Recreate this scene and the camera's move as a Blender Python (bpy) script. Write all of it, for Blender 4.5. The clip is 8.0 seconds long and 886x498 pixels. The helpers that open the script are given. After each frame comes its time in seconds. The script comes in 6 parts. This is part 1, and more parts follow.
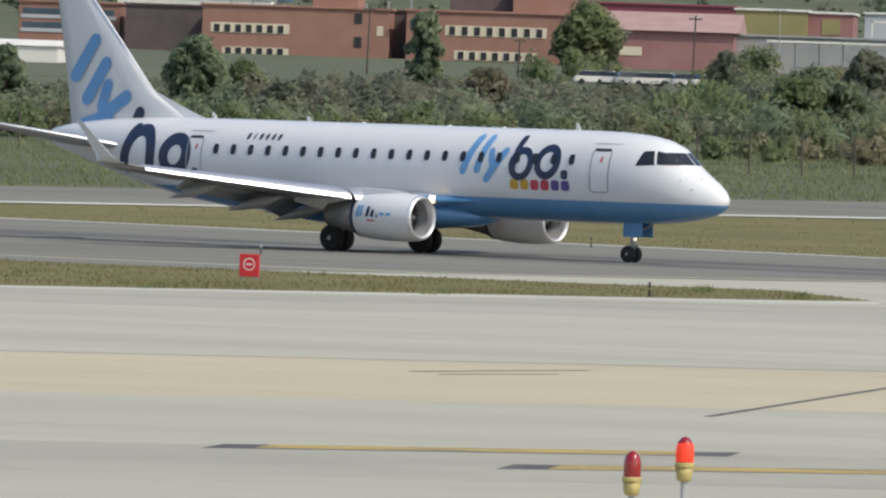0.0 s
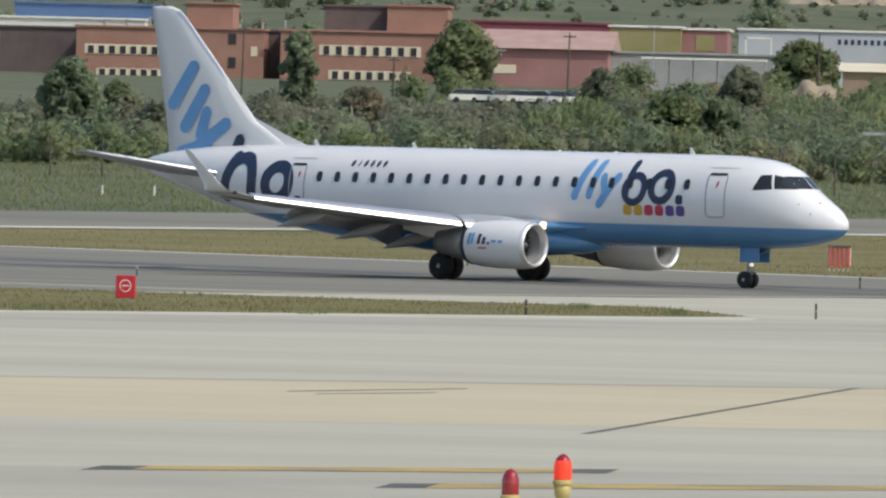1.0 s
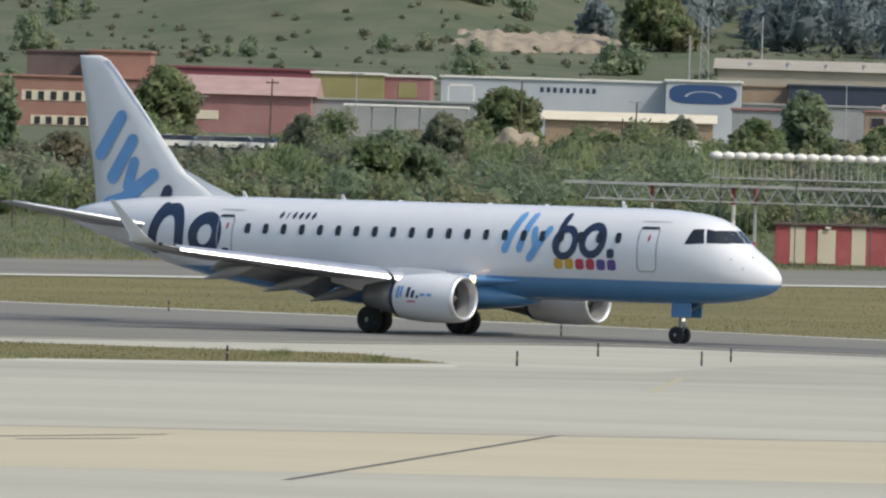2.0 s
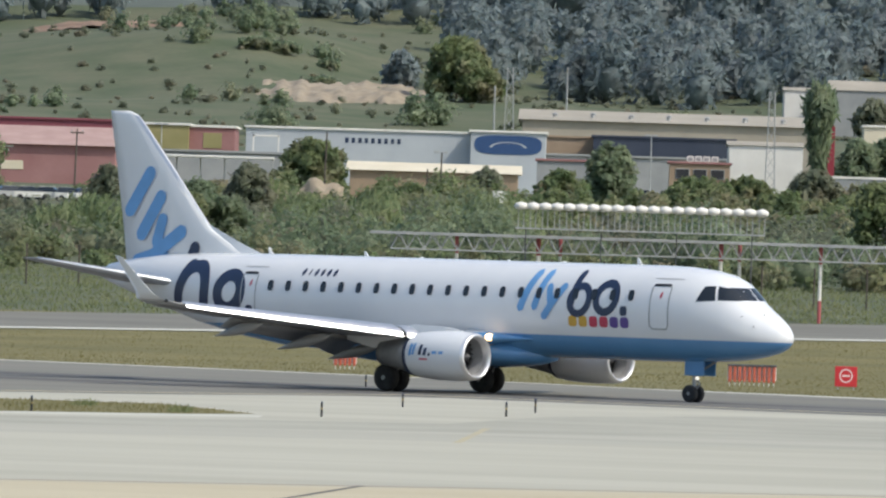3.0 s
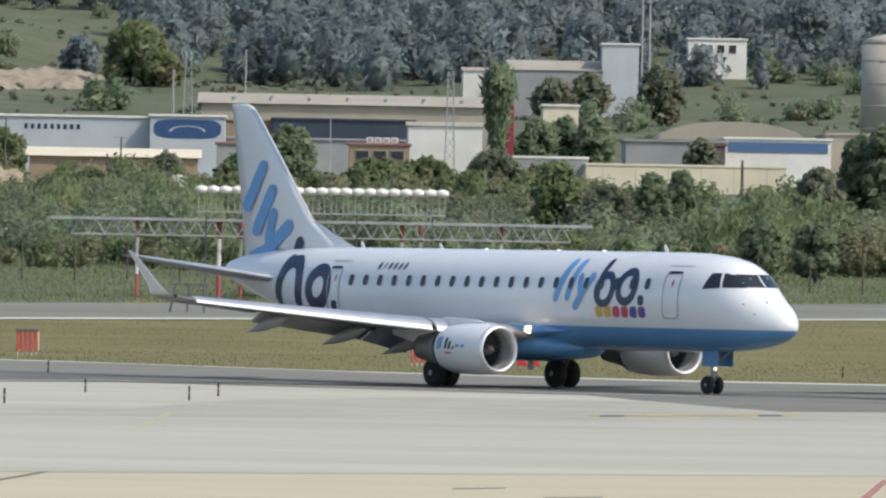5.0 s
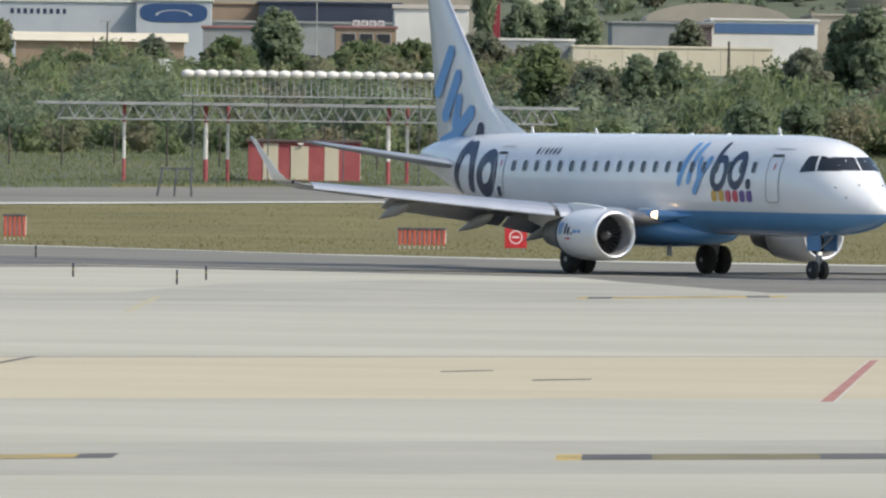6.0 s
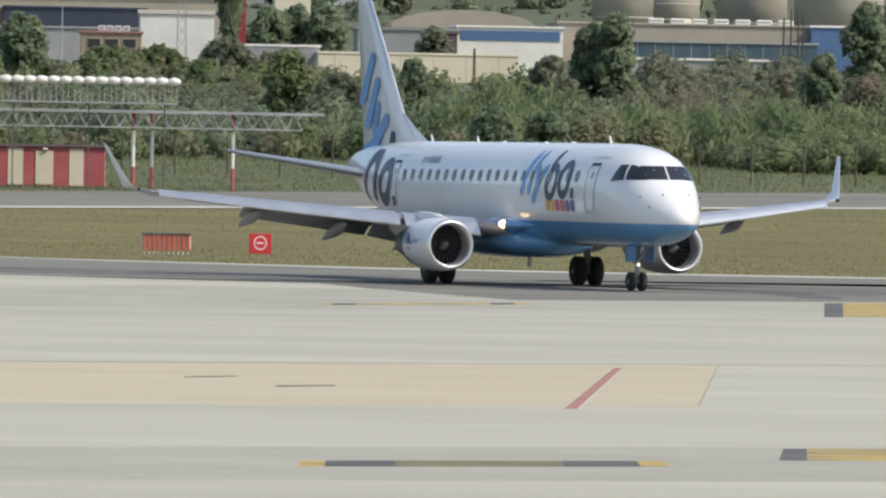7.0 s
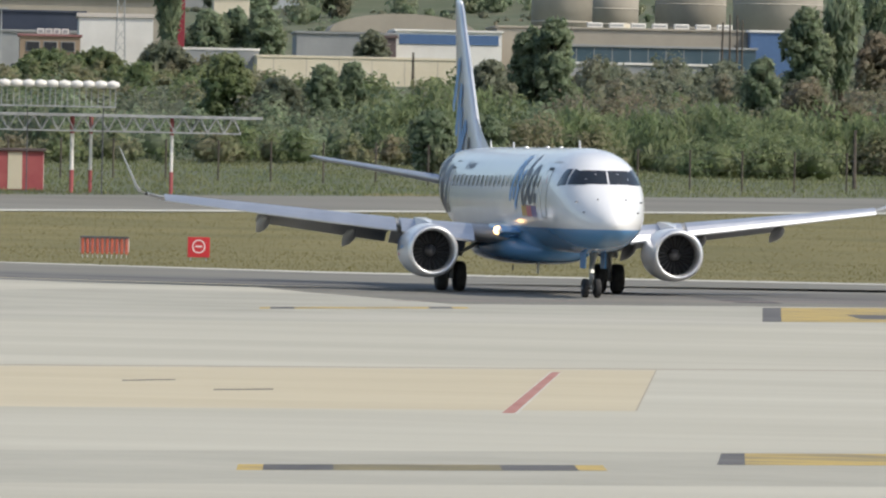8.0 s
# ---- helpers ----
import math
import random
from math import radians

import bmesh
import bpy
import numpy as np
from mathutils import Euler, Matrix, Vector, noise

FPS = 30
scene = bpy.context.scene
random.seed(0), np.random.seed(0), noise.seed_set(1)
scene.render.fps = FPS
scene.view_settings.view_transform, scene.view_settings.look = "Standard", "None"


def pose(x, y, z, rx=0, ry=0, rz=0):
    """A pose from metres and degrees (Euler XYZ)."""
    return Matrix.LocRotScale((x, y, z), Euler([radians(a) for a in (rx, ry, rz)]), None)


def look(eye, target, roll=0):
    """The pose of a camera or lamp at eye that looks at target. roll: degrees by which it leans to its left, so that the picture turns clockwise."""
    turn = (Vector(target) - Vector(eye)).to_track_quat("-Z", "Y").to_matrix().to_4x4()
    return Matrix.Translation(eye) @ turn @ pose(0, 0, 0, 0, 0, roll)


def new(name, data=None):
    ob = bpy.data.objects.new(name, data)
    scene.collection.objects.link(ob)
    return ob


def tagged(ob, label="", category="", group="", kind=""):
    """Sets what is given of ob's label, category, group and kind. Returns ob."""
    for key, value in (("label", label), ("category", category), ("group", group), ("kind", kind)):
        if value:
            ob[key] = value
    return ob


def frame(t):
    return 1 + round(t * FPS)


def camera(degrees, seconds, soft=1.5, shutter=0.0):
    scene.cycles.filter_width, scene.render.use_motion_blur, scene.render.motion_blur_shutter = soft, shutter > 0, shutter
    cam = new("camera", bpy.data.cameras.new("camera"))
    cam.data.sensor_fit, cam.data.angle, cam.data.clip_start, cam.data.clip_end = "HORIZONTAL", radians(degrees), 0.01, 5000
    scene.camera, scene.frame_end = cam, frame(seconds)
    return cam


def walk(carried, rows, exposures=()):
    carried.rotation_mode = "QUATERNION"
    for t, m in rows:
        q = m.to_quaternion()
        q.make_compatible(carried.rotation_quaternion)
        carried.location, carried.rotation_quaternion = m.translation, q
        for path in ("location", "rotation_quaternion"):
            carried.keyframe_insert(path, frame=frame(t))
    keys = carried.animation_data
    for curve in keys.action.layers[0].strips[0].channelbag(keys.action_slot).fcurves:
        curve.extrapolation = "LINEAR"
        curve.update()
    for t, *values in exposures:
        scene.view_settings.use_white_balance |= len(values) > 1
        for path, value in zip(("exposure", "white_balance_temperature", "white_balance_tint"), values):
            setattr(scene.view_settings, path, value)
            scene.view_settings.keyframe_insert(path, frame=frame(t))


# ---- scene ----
EYE = Vector((0.0, 0.0, 4.047))
# seconds, heading to the right of north, tilt up, lean (degrees)
PAN = [
    (0, -4.452, -0.62, 1.961),
    (0.1, -4.346, -0.444, 1.901),
    (0.2, -4.267, -0.342, 1.841),
    (0.3, -4.204, -0.242, 1.781),
    (0.4, -4.115, -0.198, 1.721),
    (0.5, -4.027, -0.174, 1.661),
    (0.6, -3.949, -0.183, 1.619),
    (0.7, -3.92, -0.296, 1.576),
    (0.8, -3.91, -0.49, 1.533),
    (0.9, -3.825, -0.505, 1.491),
    (1, -3.73, -0.487, 1.448),
    (1.1, -3.607, -0.537, 1.494),
    (1.2, -3.456, -0.546, 1.539),
    (1.3, -3.281, -0.548, 1.585),
    (1.4, -3.045, -0.522, 1.631),
    (1.5, -2.775, -0.477, 1.677),
    (1.6, -2.522, -0.431, 1.693),
    (1.7, -2.307, -0.362, 1.71),
    (2.8, -1.39, 0.124, 1.783),
    (2.9, -1.115, 0.143, 1.795),
    (3, -0.859, 0.162, 1.808),
    (3.2, -0.429, 0.194, 1.815),
    (3.4, -0.146, 0.23, 1.823),
    (3.5, 0, 0.246, 1.826),
    (3.7, 0.213, 0.244, 1.692),
    (3.9, 0.371, 0.234, 1.557),
    (4, 0.489, 0.24, 1.49),
    (4.2, 0.73, 0.251, 1.319),
    (5.3, 1.176, 0.046, 0.849),
    (5.5, 1.122, -0.043, 0.519),
    (5.6, 1.09, -0.182, 0.562),
    (5.8, 1.059, -0.455, 0.649),
    (5.9, 1.076, -0.529, 0.693),
    (6, 1.096, -0.58, 0.736),
    (6.1, 1.207, -0.628, 0.809),
    (6.3, 1.593, -0.68, 0.956),
    (6.4, 1.876, -0.663, 1.029),
    (6.5, 2.089, -0.648, 1.102),
    (6.6, 2.278, -0.64, 1.091),
    (6.8, 2.507, -0.636, 1.07),
    (7, 2.591, -0.521, 1.048),
    (7.2, 2.696, -0.398, 1.15),
    (7.3, 2.721, -0.385, 1.2),
    (7.5, 2.614, -0.43, 1.301),
    (7.7, 2.734, -0.418, 1.251),
    (8, 2.951, -0.491, 1.176),
]


def aim(yaw, pitch, roll):
    y, p = radians(yaw), radians(pitch)
    way = Vector((math.sin(y) * math.cos(p), math.cos(y) * math.cos(p), math.sin(p)))
    return look(EYE, EYE + 100 * way, roll)


cam = camera(5.1829, 8.0, soft=2.3)
walk(cam, [(t, aim(y, p, r)) for t, y, p, r in PAN], exposures=[(0, 0.1, 6750, 8), (1.7, 0.1, 6750, 8), (2.8, 0.28, 6600, 7), (5.0, 0.27, 6600, 7), (8, 0.24, 6800, 9)])

# seconds, x, y of the main gear on the ground, heading of the nose
TAXI = [
    (0, -30.02, 356.38, -33.33),
    (0.5, -25.56, 353.89, -33.32),
    (1, -21.21, 351.53, -33.52),
    (1.5, -16.97, 349.47, -34.06),
    (3, -5.13, 343.93, -39.13),
    (3.5, -1.55, 341.15, -42.50),
    (4, 1.80, 338.09, -46.40),
    (5.5, 10.68, 330.78, -58.01),
    (6, 13.08, 327.68, -63.04),
    (6.5, 15.20, 324.45, -67.79),
    (7, 16.84, 321.30, -72.76),
    (7.5, 18.26, 318.90, -78.80),
    (8, 19.14, 316.53, -83.69),
]

# ---- daylight ----
SUN_TO = Vector((0.62, -0.38, 0.80)).normalized()
world = bpy.data.worlds.new("sky")
scene.world = world
world.use_nodes = True
wt = world.node_tree
sky = wt.nodes.new("ShaderNodeTexSky")
sky.sky_type, sky.sun_disc = "NISHITA", False
sky.sun_elevation = math.asin(SUN_TO.z)
sky.sun_rotation = math.atan2(SUN_TO.x, SUN_TO.y)
sky.dust_density = 2.0
wt.links.new(sky.outputs[0], wt.nodes["Background"].inputs[0])
wt.nodes["Background"].inputs[1].default_value = 0.15
sun = new("sun", bpy.data.lights.new("sun", "SUN"))
sun.data.energy, sun.data.angle, sun.data.color = 2.4, radians(0.6), (1.0, 0.95, 0.87)
sun.matrix_world = look(SUN_TO * 500, (0, 0, 0))


# ---- materials ----
def material(name, rough=0.6, metal=0.0):
    m = bpy.data.materials.new(name)
    m.use_nodes = True
    b = m.node_tree.nodes["Principled BSDF"]
    b.inputs["Roughness"].default_value, b.inputs["Metallic"].default_value = rough, metal
    return m, m.node_tree, b


def varied(name, a, b, scale=(1, 1, 1), size=4.0, rough=0.7, metal=0.0, bump=0.0, fine=0.0, coat=0.0, island=0.0, detail=6.0, lo=0.3, hi=0.7):
    """Two colours mixed by noise at a real size, a finer grain over it, and a little relief."""
    m, nt, bs = material(name, rough, metal)
    tc = nt.nodes.new("ShaderNodeTexCoord")
    mp = nt.nodes.new("ShaderNodeMapping")
    mp.inputs["Scale"].default_value = scale
    nt.links.new(tc.outputs["Object"], mp.inputs[0])
    n1 = nt.nodes.new("ShaderNodeTexNoise")
    n1.inputs["Scale"].default_value, n1.inputs["Detail"].default_value = 1.0 / size, detail
    nt.links.new(mp.outputs[0], n1.inputs["Vector"])
    rp = nt.nodes.new("ShaderNodeValToRGB")
    rp.color_ramp.elements[0].position, rp.color_ramp.elements[1].position = lo, hi
    rp.color_ramp.elements[0].color, rp.color_ramp.elements[1].color = (*a, 1), (*b, 1)
    nt.links.new(n1.outputs["Fac"], rp.inputs[0])
    col = rp.outputs[0]
    if fine or island:
        hsv = nt.nodes.new("ShaderNodeHueSaturation")
        ml = nt.nodes.new("ShaderNodeMapRange")
        if island:
            geo = nt.nodes.new("ShaderNodeNewGeometry")
            src, k = geo.outputs["Random Per Island"], island
        else:
            n2 = nt.nodes.new("ShaderNodeTexNoise")
            n2.inputs["Scale"].default_value, n2.inputs["Detail"].default_value = 9.0 / size, 3.0
            nt.links.new(mp.outputs[0], n2.inputs["Vector"])
            src, k = n2.outputs["Fac"], fine
        ml.inputs["To Min"].default_value, ml.inputs["To Max"].default_value = 1 - k, 1 + k
        nt.links.new(src, ml.inputs["Value"])
        nt.links.new(ml.outputs[0], hsv.inputs["Value"])
        nt.links.new(col, hsv.inputs["Color"])
        col = hsv.outputs[0]
    nt.links.new(col, bs.inputs["Base Color"])
    if coat:
        bs.inputs["Coat Weight"].default_value, bs.inputs["Coat Roughness"].default_value = coat, 0.08
    if bump:
        bp = nt.nodes.new("ShaderNodeBump")
        bp.inputs["Strength"].default_value, bp.inputs["Distance"].default_value = bump, size * 0.05
        nt.links.new(n1.outputs["Fac"], bp.inputs["Height"])
        nt.links.new(bp.outputs[0], bs.inputs["Normal"])
    return m


def plain(name, c, rough=0.5, metal=0.0):
    return varied(name, tuple(v * 0.93 for v in c), tuple(min(1, v * 1.05) for v in c), size=0.5, rough=rough, metal=metal)


def see_through(m, share=0.4):
    """Thin leaves: part of the light passes through them."""
    nt = m.node_tree
    bs = nt.nodes["Principled BSDF"]
    tr = nt.nodes.new("ShaderNodeBsdfTranslucent")
    mx = nt.nodes.new("ShaderNodeMixShader")
    mx.inputs[0].default_value = share
    hs = nt.nodes.new("ShaderNodeHueSaturation")
    hs.inputs["Value"].default_value = 1.5
    nt.links.new(bs.inputs["Base Color"].links[0].from_socket, hs.inputs["Color"])
    nt.links.new(hs.outputs[0], tr.inputs[0])
    nt.links.new(bs.outputs[0], mx.inputs[1])
    nt.links.new(tr.outputs[0], mx.inputs[2])
    nt.links.new(mx.outputs[0], nt.nodes["Material Output"].inputs["Surface"])
    return m


def leafy(name, a, b, c, grain=2.2):
    """Leaf colours that change from clump to clump: a to b by one noise, towards c by a wider one."""
    m = varied(name, a, b, size=3.0, rough=0.6, island=0.15, lo=0.36, hi=0.62)
    nt = m.node_tree
    bs = nt.nodes["Principled BSDF"]
    tc = nt.nodes.new("ShaderNodeTexCoord")
    n = nt.nodes.new("ShaderNodeTexNoise")
    n.inputs["Scale"].default_value, n.inputs["Detail"].default_value = 1 / 8.0, 3.0
    nt.links.new(tc.outputs["Object"], n.inputs["Vector"])
    r = nt.nodes.new("ShaderNodeMapRange")
    r.inputs["From Min"].default_value, r.inputs["From Max"].default_value = 0.48, 0.66
    nt.links.new(n.outputs["Fac"], r.inputs["Value"])
    mx = nt.nodes.new("ShaderNodeMix")
    mx.data_type = "RGBA"
    mx.inputs["B"].default_value = (*c, 1)
    nt.links.new(r.outputs[0], mx.inputs["Factor"])
    nt.links.new(bs.inputs["Base Color"].links[0].from_socket, mx.inputs["A"])
    dap = nt.nodes.new("ShaderNodeTexNoise")
    dap.inputs["Scale"].default_value, dap.inputs["Detail"].default_value, dap.inputs["Roughness"].default_value = grain, 5.0, 0.65
    nt.links.new(tc.outputs["Object"], dap.inputs["Vector"])
    rr = nt.nodes.new("ShaderNodeMapRange")
    rr.inputs["From Min"].default_value, rr.inputs["From Max"].default_value = 0.34, 0.66
    rr.inputs["To Min"].default_value, rr.inputs["To Max"].default_value = 0.78, 1.22
    nt.links.new(dap.outputs["Fac"], rr.inputs["Value"])
    hs = nt.nodes.new("ShaderNodeHueSaturation")
    nt.links.new(rr.outputs[0], hs.inputs["Value"])
    nt.links.new(mx.outputs["Result"], hs.inputs["Color"])
    nt.links.new(hs.outputs[0], bs.inputs["Base Color"])
    return see_through(m, 0.5)


CONCRETE = varied("apron_concrete", (0.39, 0.37, 0.296), (0.48, 0.46, 0.376), scale=(0.22, 1, 1), size=8, rough=0.85, fine=0.06)
TAN = varied("tan_concrete", (0.46, 0.4, 0.273), (0.525, 0.465, 0.329), scale=(0.2, 1, 1), size=6, rough=0.85, fine=0.07)
SOFTSTAIN = varied("lightly_stained_concrete", (0.36, 0.345, 0.28), (0.44, 0.42, 0.35), scale=(0.25, 1, 1), size=6, rough=0.85, fine=0.08)
STAIN = varied("stained_concrete", (0.335, 0.32, 0.259), (0.41, 0.392, 0.320), size=6, rough=0.8, fine=0.08)
ASPHALT = varied("aged_asphalt", (0.153, 0.145, 0.122), (0.221, 0.211, 0.177), scale=(0.279, 0.930, 0.874), size=9, rough=0.9, fine=0.1)
RUBBER = varied("tyre_marks", (0.06, 0.06, 0.058), (0.13, 0.127, 0.12), size=5, rough=0.9, fine=0.1)
SMEAR = varied("rubber_smear", (0.115, 0.11, 0.1), (0.185, 0.177, 0.16), scale=(0.25, 1, 1), size=7, rough=0.9, fine=0.1)
WHITEEDGE = varied("pale_edge", (0.47, 0.46, 0.395), (0.57, 0.555, 0.479), size=5, rough=0.85)
YELLOW = varied("worn_yellow_paint", (0.25, 0.205, 0.11), (0.48, 0.345, 0.1), scale=(0.6, 1, 1), size=1.4, rough=0.7, fine=0.12, lo=0.36, hi=0.56)
OLIVE = varied("rubbed_yellow_paint", (0.155, 0.135, 0.075), (0.24, 0.20, 0.10), size=1.5, rough=0.75, fine=0.1)
FADED = varied("faded_yellow_paint", (0.4, 0.36, 0.27), (0.46, 0.4, 0.24), size=4, rough=0.8)
BLACKPAINT = varied("black_paint", (0.075, 0.07, 0.064), (0.145, 0.137, 0.125), size=2.0, rough=0.75)
REDPAINT = varied("worn_red_paint", (0.34, 0.145, 0.115), (0.41, 0.2, 0.165), size=3, rough=0.8)
FADEDRED = varied("faded_red_paint", (0.20, 0.165, 0.155), (0.30, 0.19, 0.17), size=3, rough=0.85)
TAR = plain("tar_joint", (0.125, 0.112, 0.09), 0.7)
JOINT = plain("pale_joint", (0.33, 0.285, 0.22), 0.8)
SOIL = varied("dry_grass_ground", (0.122, 0.110, 0.035), (0.19, 0.162, 0.06), scale=(0.5, 1, 1), size=7, rough=0.95, fine=0.2)
# ground under the far woods, distance haze mixed into its colour
HAZED_FLOOR = varied("hazed_wooded_ground", (0.085, 0.105, 0.095), (0.12, 0.14, 0.12), size=20, rough=0.95, fine=0.2)
TURF = varied("green_hill_ground", (0.066, 0.09, 0.042), (0.125, 0.128, 0.075), size=14, rough=0.95, fine=0.2)
BLADES = see_through(varied("dry_grass", (0.15, 0.135, 0.044), (0.21, 0.182, 0.068), size=9, rough=0.9, island=0.08), 0.45)
GREENBLADES = see_through(varied("green_grass", (0.144, 0.175, 0.073), (0.219, 0.222, 0.106), size=9, rough=0.9, island=0.12), 0.3)
# base colours of the foliage below are lifted in place of distance haze
LEAF_DARK = leafy("dark_foliage", (0.131, 0.182, 0.107), (0.242, 0.290, 0.179), (0.234, 0.242, 0.154))
LEAF_MID = leafy("green_foliage", (0.118, 0.165, 0.072), (0.214, 0.248, 0.118), (0.254, 0.228, 0.145))
LEAF_GREY = leafy("grey_green_foliage", (0.131, 0.156, 0.103), (0.225, 0.237, 0.163), (0.237, 0.213, 0.150))
LEAF_REED = leafy("reed_foliage", (0.131, 0.181, 0.081), (0.237, 0.269, 0.138), (0.163, 0.206, 0.100), 3.0)
LEAF_DRY = leafy("brown_scrub", (0.169, 0.163, 0.104), (0.260, 0.215, 0.156), (0.156, 0.182, 0.098))
# far woods: leaf colour made paler and bluer to imitate distance haze
LEAF_HAZED = leafy("hazed_wood_foliage", (0.17, 0.215, 0.218), (0.21, 0.25, 0.25), (0.195, 0.22, 0.222), 0.9)
BARK = varied("bark", (0.06, 0.045, 0.03), (0.14, 0.11, 0.08), size=0.3, rough=0.9, bump=0.4)
PAINT_WHITE = varied("aircraft_white", (0.74, 0.75, 0.76), (0.80, 0.80, 0.80), size=2.5, rough=0.28, fine=0.02, coat=0.5)
GREYPAINT = varied("grey_wing_paint", (0.30, 0.305, 0.31), (0.38, 0.38, 0.385), size=1.5, rough=0.4)
METAL = varied("bare_metal", (0.74, 0.74, 0.75), (0.82, 0.82, 0.82), size=0.6, rough=0.42, metal=0.8)
SLATPAINT = varied("worn_slat_metal", (0.60, 0.62, 0.65), (0.70, 0.71, 0.73), size=0.8, rough=0.32, metal=0.75)
HUTRED = varied("faded_hut_red", (0.36, 0.075, 0.085), (0.44, 0.12, 0.12), size=1.2, rough=0.7)
PYLONRED = plain("sign_pylon_red", (0.26, 0.03, 0.045), 0.5)
AFTCOWL = varied("aft_cowl_metal", (0.16, 0.16, 0.165), (0.25, 0.25, 0.25), size=0.6, rough=0.45, metal=0.2)
DARKMETAL = varied("dark_metal", (0.10, 0.10, 0.11), (0.2, 0.2, 0.21), size=0.5, rough=0.45, metal=0.7)
DARK = plain("dark_interior", (0.025, 0.025, 0.028), 0.5)
TYRE = varied("tyre_rubber", (0.018, 0.018, 0.02), (0.04, 0.04, 0.04), size=0.2, rough=0.8)
GLASS, _nt, _b = material("cabin_glass", 0.08)
_b.inputs["Base Color"].default_value = (0.02, 0.025, 0.032, 1)
_b.inputs["Coat Weight"].default_value = 0.2
SKYBLUE = plain("light_blue_paint", (0.15, 0.36, 0.66), 0.35)
NAVY = plain("navy_paint", (0.022, 0.038, 0.085), 0.35)
LIVERY_YELLOW = plain("amber_paint", (0.62, 0.36, 0.05), 0.35)
LIVERY_RED = plain("crimson_paint", (0.55, 0.06, 0.10), 0.35)
LIVERY_PURPLE = plain("violet_paint", (0.12, 0.075, 0.27), 0.35)
SIGNRED = plain("sign_red", (0.58, 0.03, 0.04), 0.4)
SIGNWHITE = plain("sign_white", (0.82, 0.72, 0.7), 0.5)
ORANGE = plain("grate_red", (0.52, 0.12, 0.07), 0.5)
STEEL = varied("galvanised_steel", (0.32, 0.33, 0.33), (0.46, 0.46, 0.45), size=0.8, rough=0.5, metal=0.3)
WHITE = varied("white_wall", (0.68, 0.66, 0.61), (0.78, 0.76, 0.71), size=3, rough=0.8, fine=0.03)
CREAM = varied("cream_wall", (0.62, 0.55, 0.41), (0.70, 0.63, 0.49), size=4, rough=0.85, fine=0.04)
BRICK = varied("brick_wall", (0.3, 0.16, 0.12), (0.36, 0.2, 0.155), size=3, rough=0.9, fine=0.06)
BRICKDARK = varied("dark_brick_wall", (0.105, 0.08, 0.08), (0.15, 0.115, 0.11), size=3, rough=0.9, fine=0.06)
PINK = varied("pink_tile_roof", (0.36, 0.235, 0.21), (0.43, 0.295, 0.265), size=2, rough=0.9, fine=0.08)
REDWALL = varied("red_wall", (0.27, 0.125, 0.12), (0.35, 0.185, 0.175), size=5, rough=0.8, fine=0.08)
REDROOF = plain("dark_red_fascia", (0.23, 0.06, 0.08), 0.6)
OLIVEWALL = varied("olive_yellow_wall", (0.24, 0.22, 0.09), (0.31, 0.28, 0.13), size=3, rough=0.8)
GREYWALL = varied("grey_wall", (0.26, 0.27, 0.27), (0.34, 0.345, 0.34), size=4, rough=0.8, fine=0.05)
PALEBOARD = varied("pale_cladding", (0.42, 0.45, 0.48), (0.50, 0.53, 0.55), size=5, rough=0.6, fine=0.03)
TANROOF = varied("tan_metal_roof", (0.34, 0.305, 0.245), (0.41, 0.365, 0.295), size=6, rough=0.8, fine=0.05)
BROWN = varied("brown_cladding", (0.30, 0.22, 0.15), (0.38, 0.28, 0.19), size=3, rough=0.8)
NAVYWALL = varied("navy_cladding", (0.03, 0.04, 0.065), (0.05, 0.06, 0.085), size=5, rough=0.5)
BLUEWALL = plain("blue_fascia", (0.08, 0.15, 0.29), 0.5)
TEALWALL = varied("teal_glazing", (0.045, 0.085, 0.11), (0.08, 0.12, 0.15), size=3, rough=0.3)
SILO = varied("silo_concrete", (0.36, 0.33, 0.28), (0.46, 0.42, 0.36), size=7, rough=0.85, fine=0.06)
WOODPOLE = varied("pole_timber", (0.07, 0.06, 0.05), (0.12, 0.10, 0.08), size=0.5, rough=0.9)
ROCK = varied("pale_spoil", (0.25, 0.205, 0.15), (0.36, 0.3, 0.22), size=1.5, rough=0.95, bump=0.6, fine=0.15)
REDEARTH = varied("bare_red_earth", (0.2, 0.13, 0.09), (0.29, 0.195, 0.135), size=4, rough=0.95, fine=0.15)


def glow(name, c, s):
    m, nt, b = material(name, 0.3)
    b.inputs["Base Color"].default_value = (*c, 1)
    b.inputs["Emission Color"].default_value, b.inputs["Emission Strength"].default_value = (*c, 1), s
    return m


LANDING = glow("landing_lamp", (1.0, 0.62, 0.28), 5.0)
REDGLASS, _nt, _b = material("red_lamp_glass", 0.08)
_b.inputs["Base Color"].default_value = (0.30, 0.008, 0.012, 1)
_b.inputs["Coat Weight"].default_value = 1.0
REDGLOW = glow("red_lamp_lit", (0.85, 0.05, 0.02), 0.35)
LAMPYELLOW = plain("yellow_lamp_base", (0.46, 0.37, 0.14), 0.5)


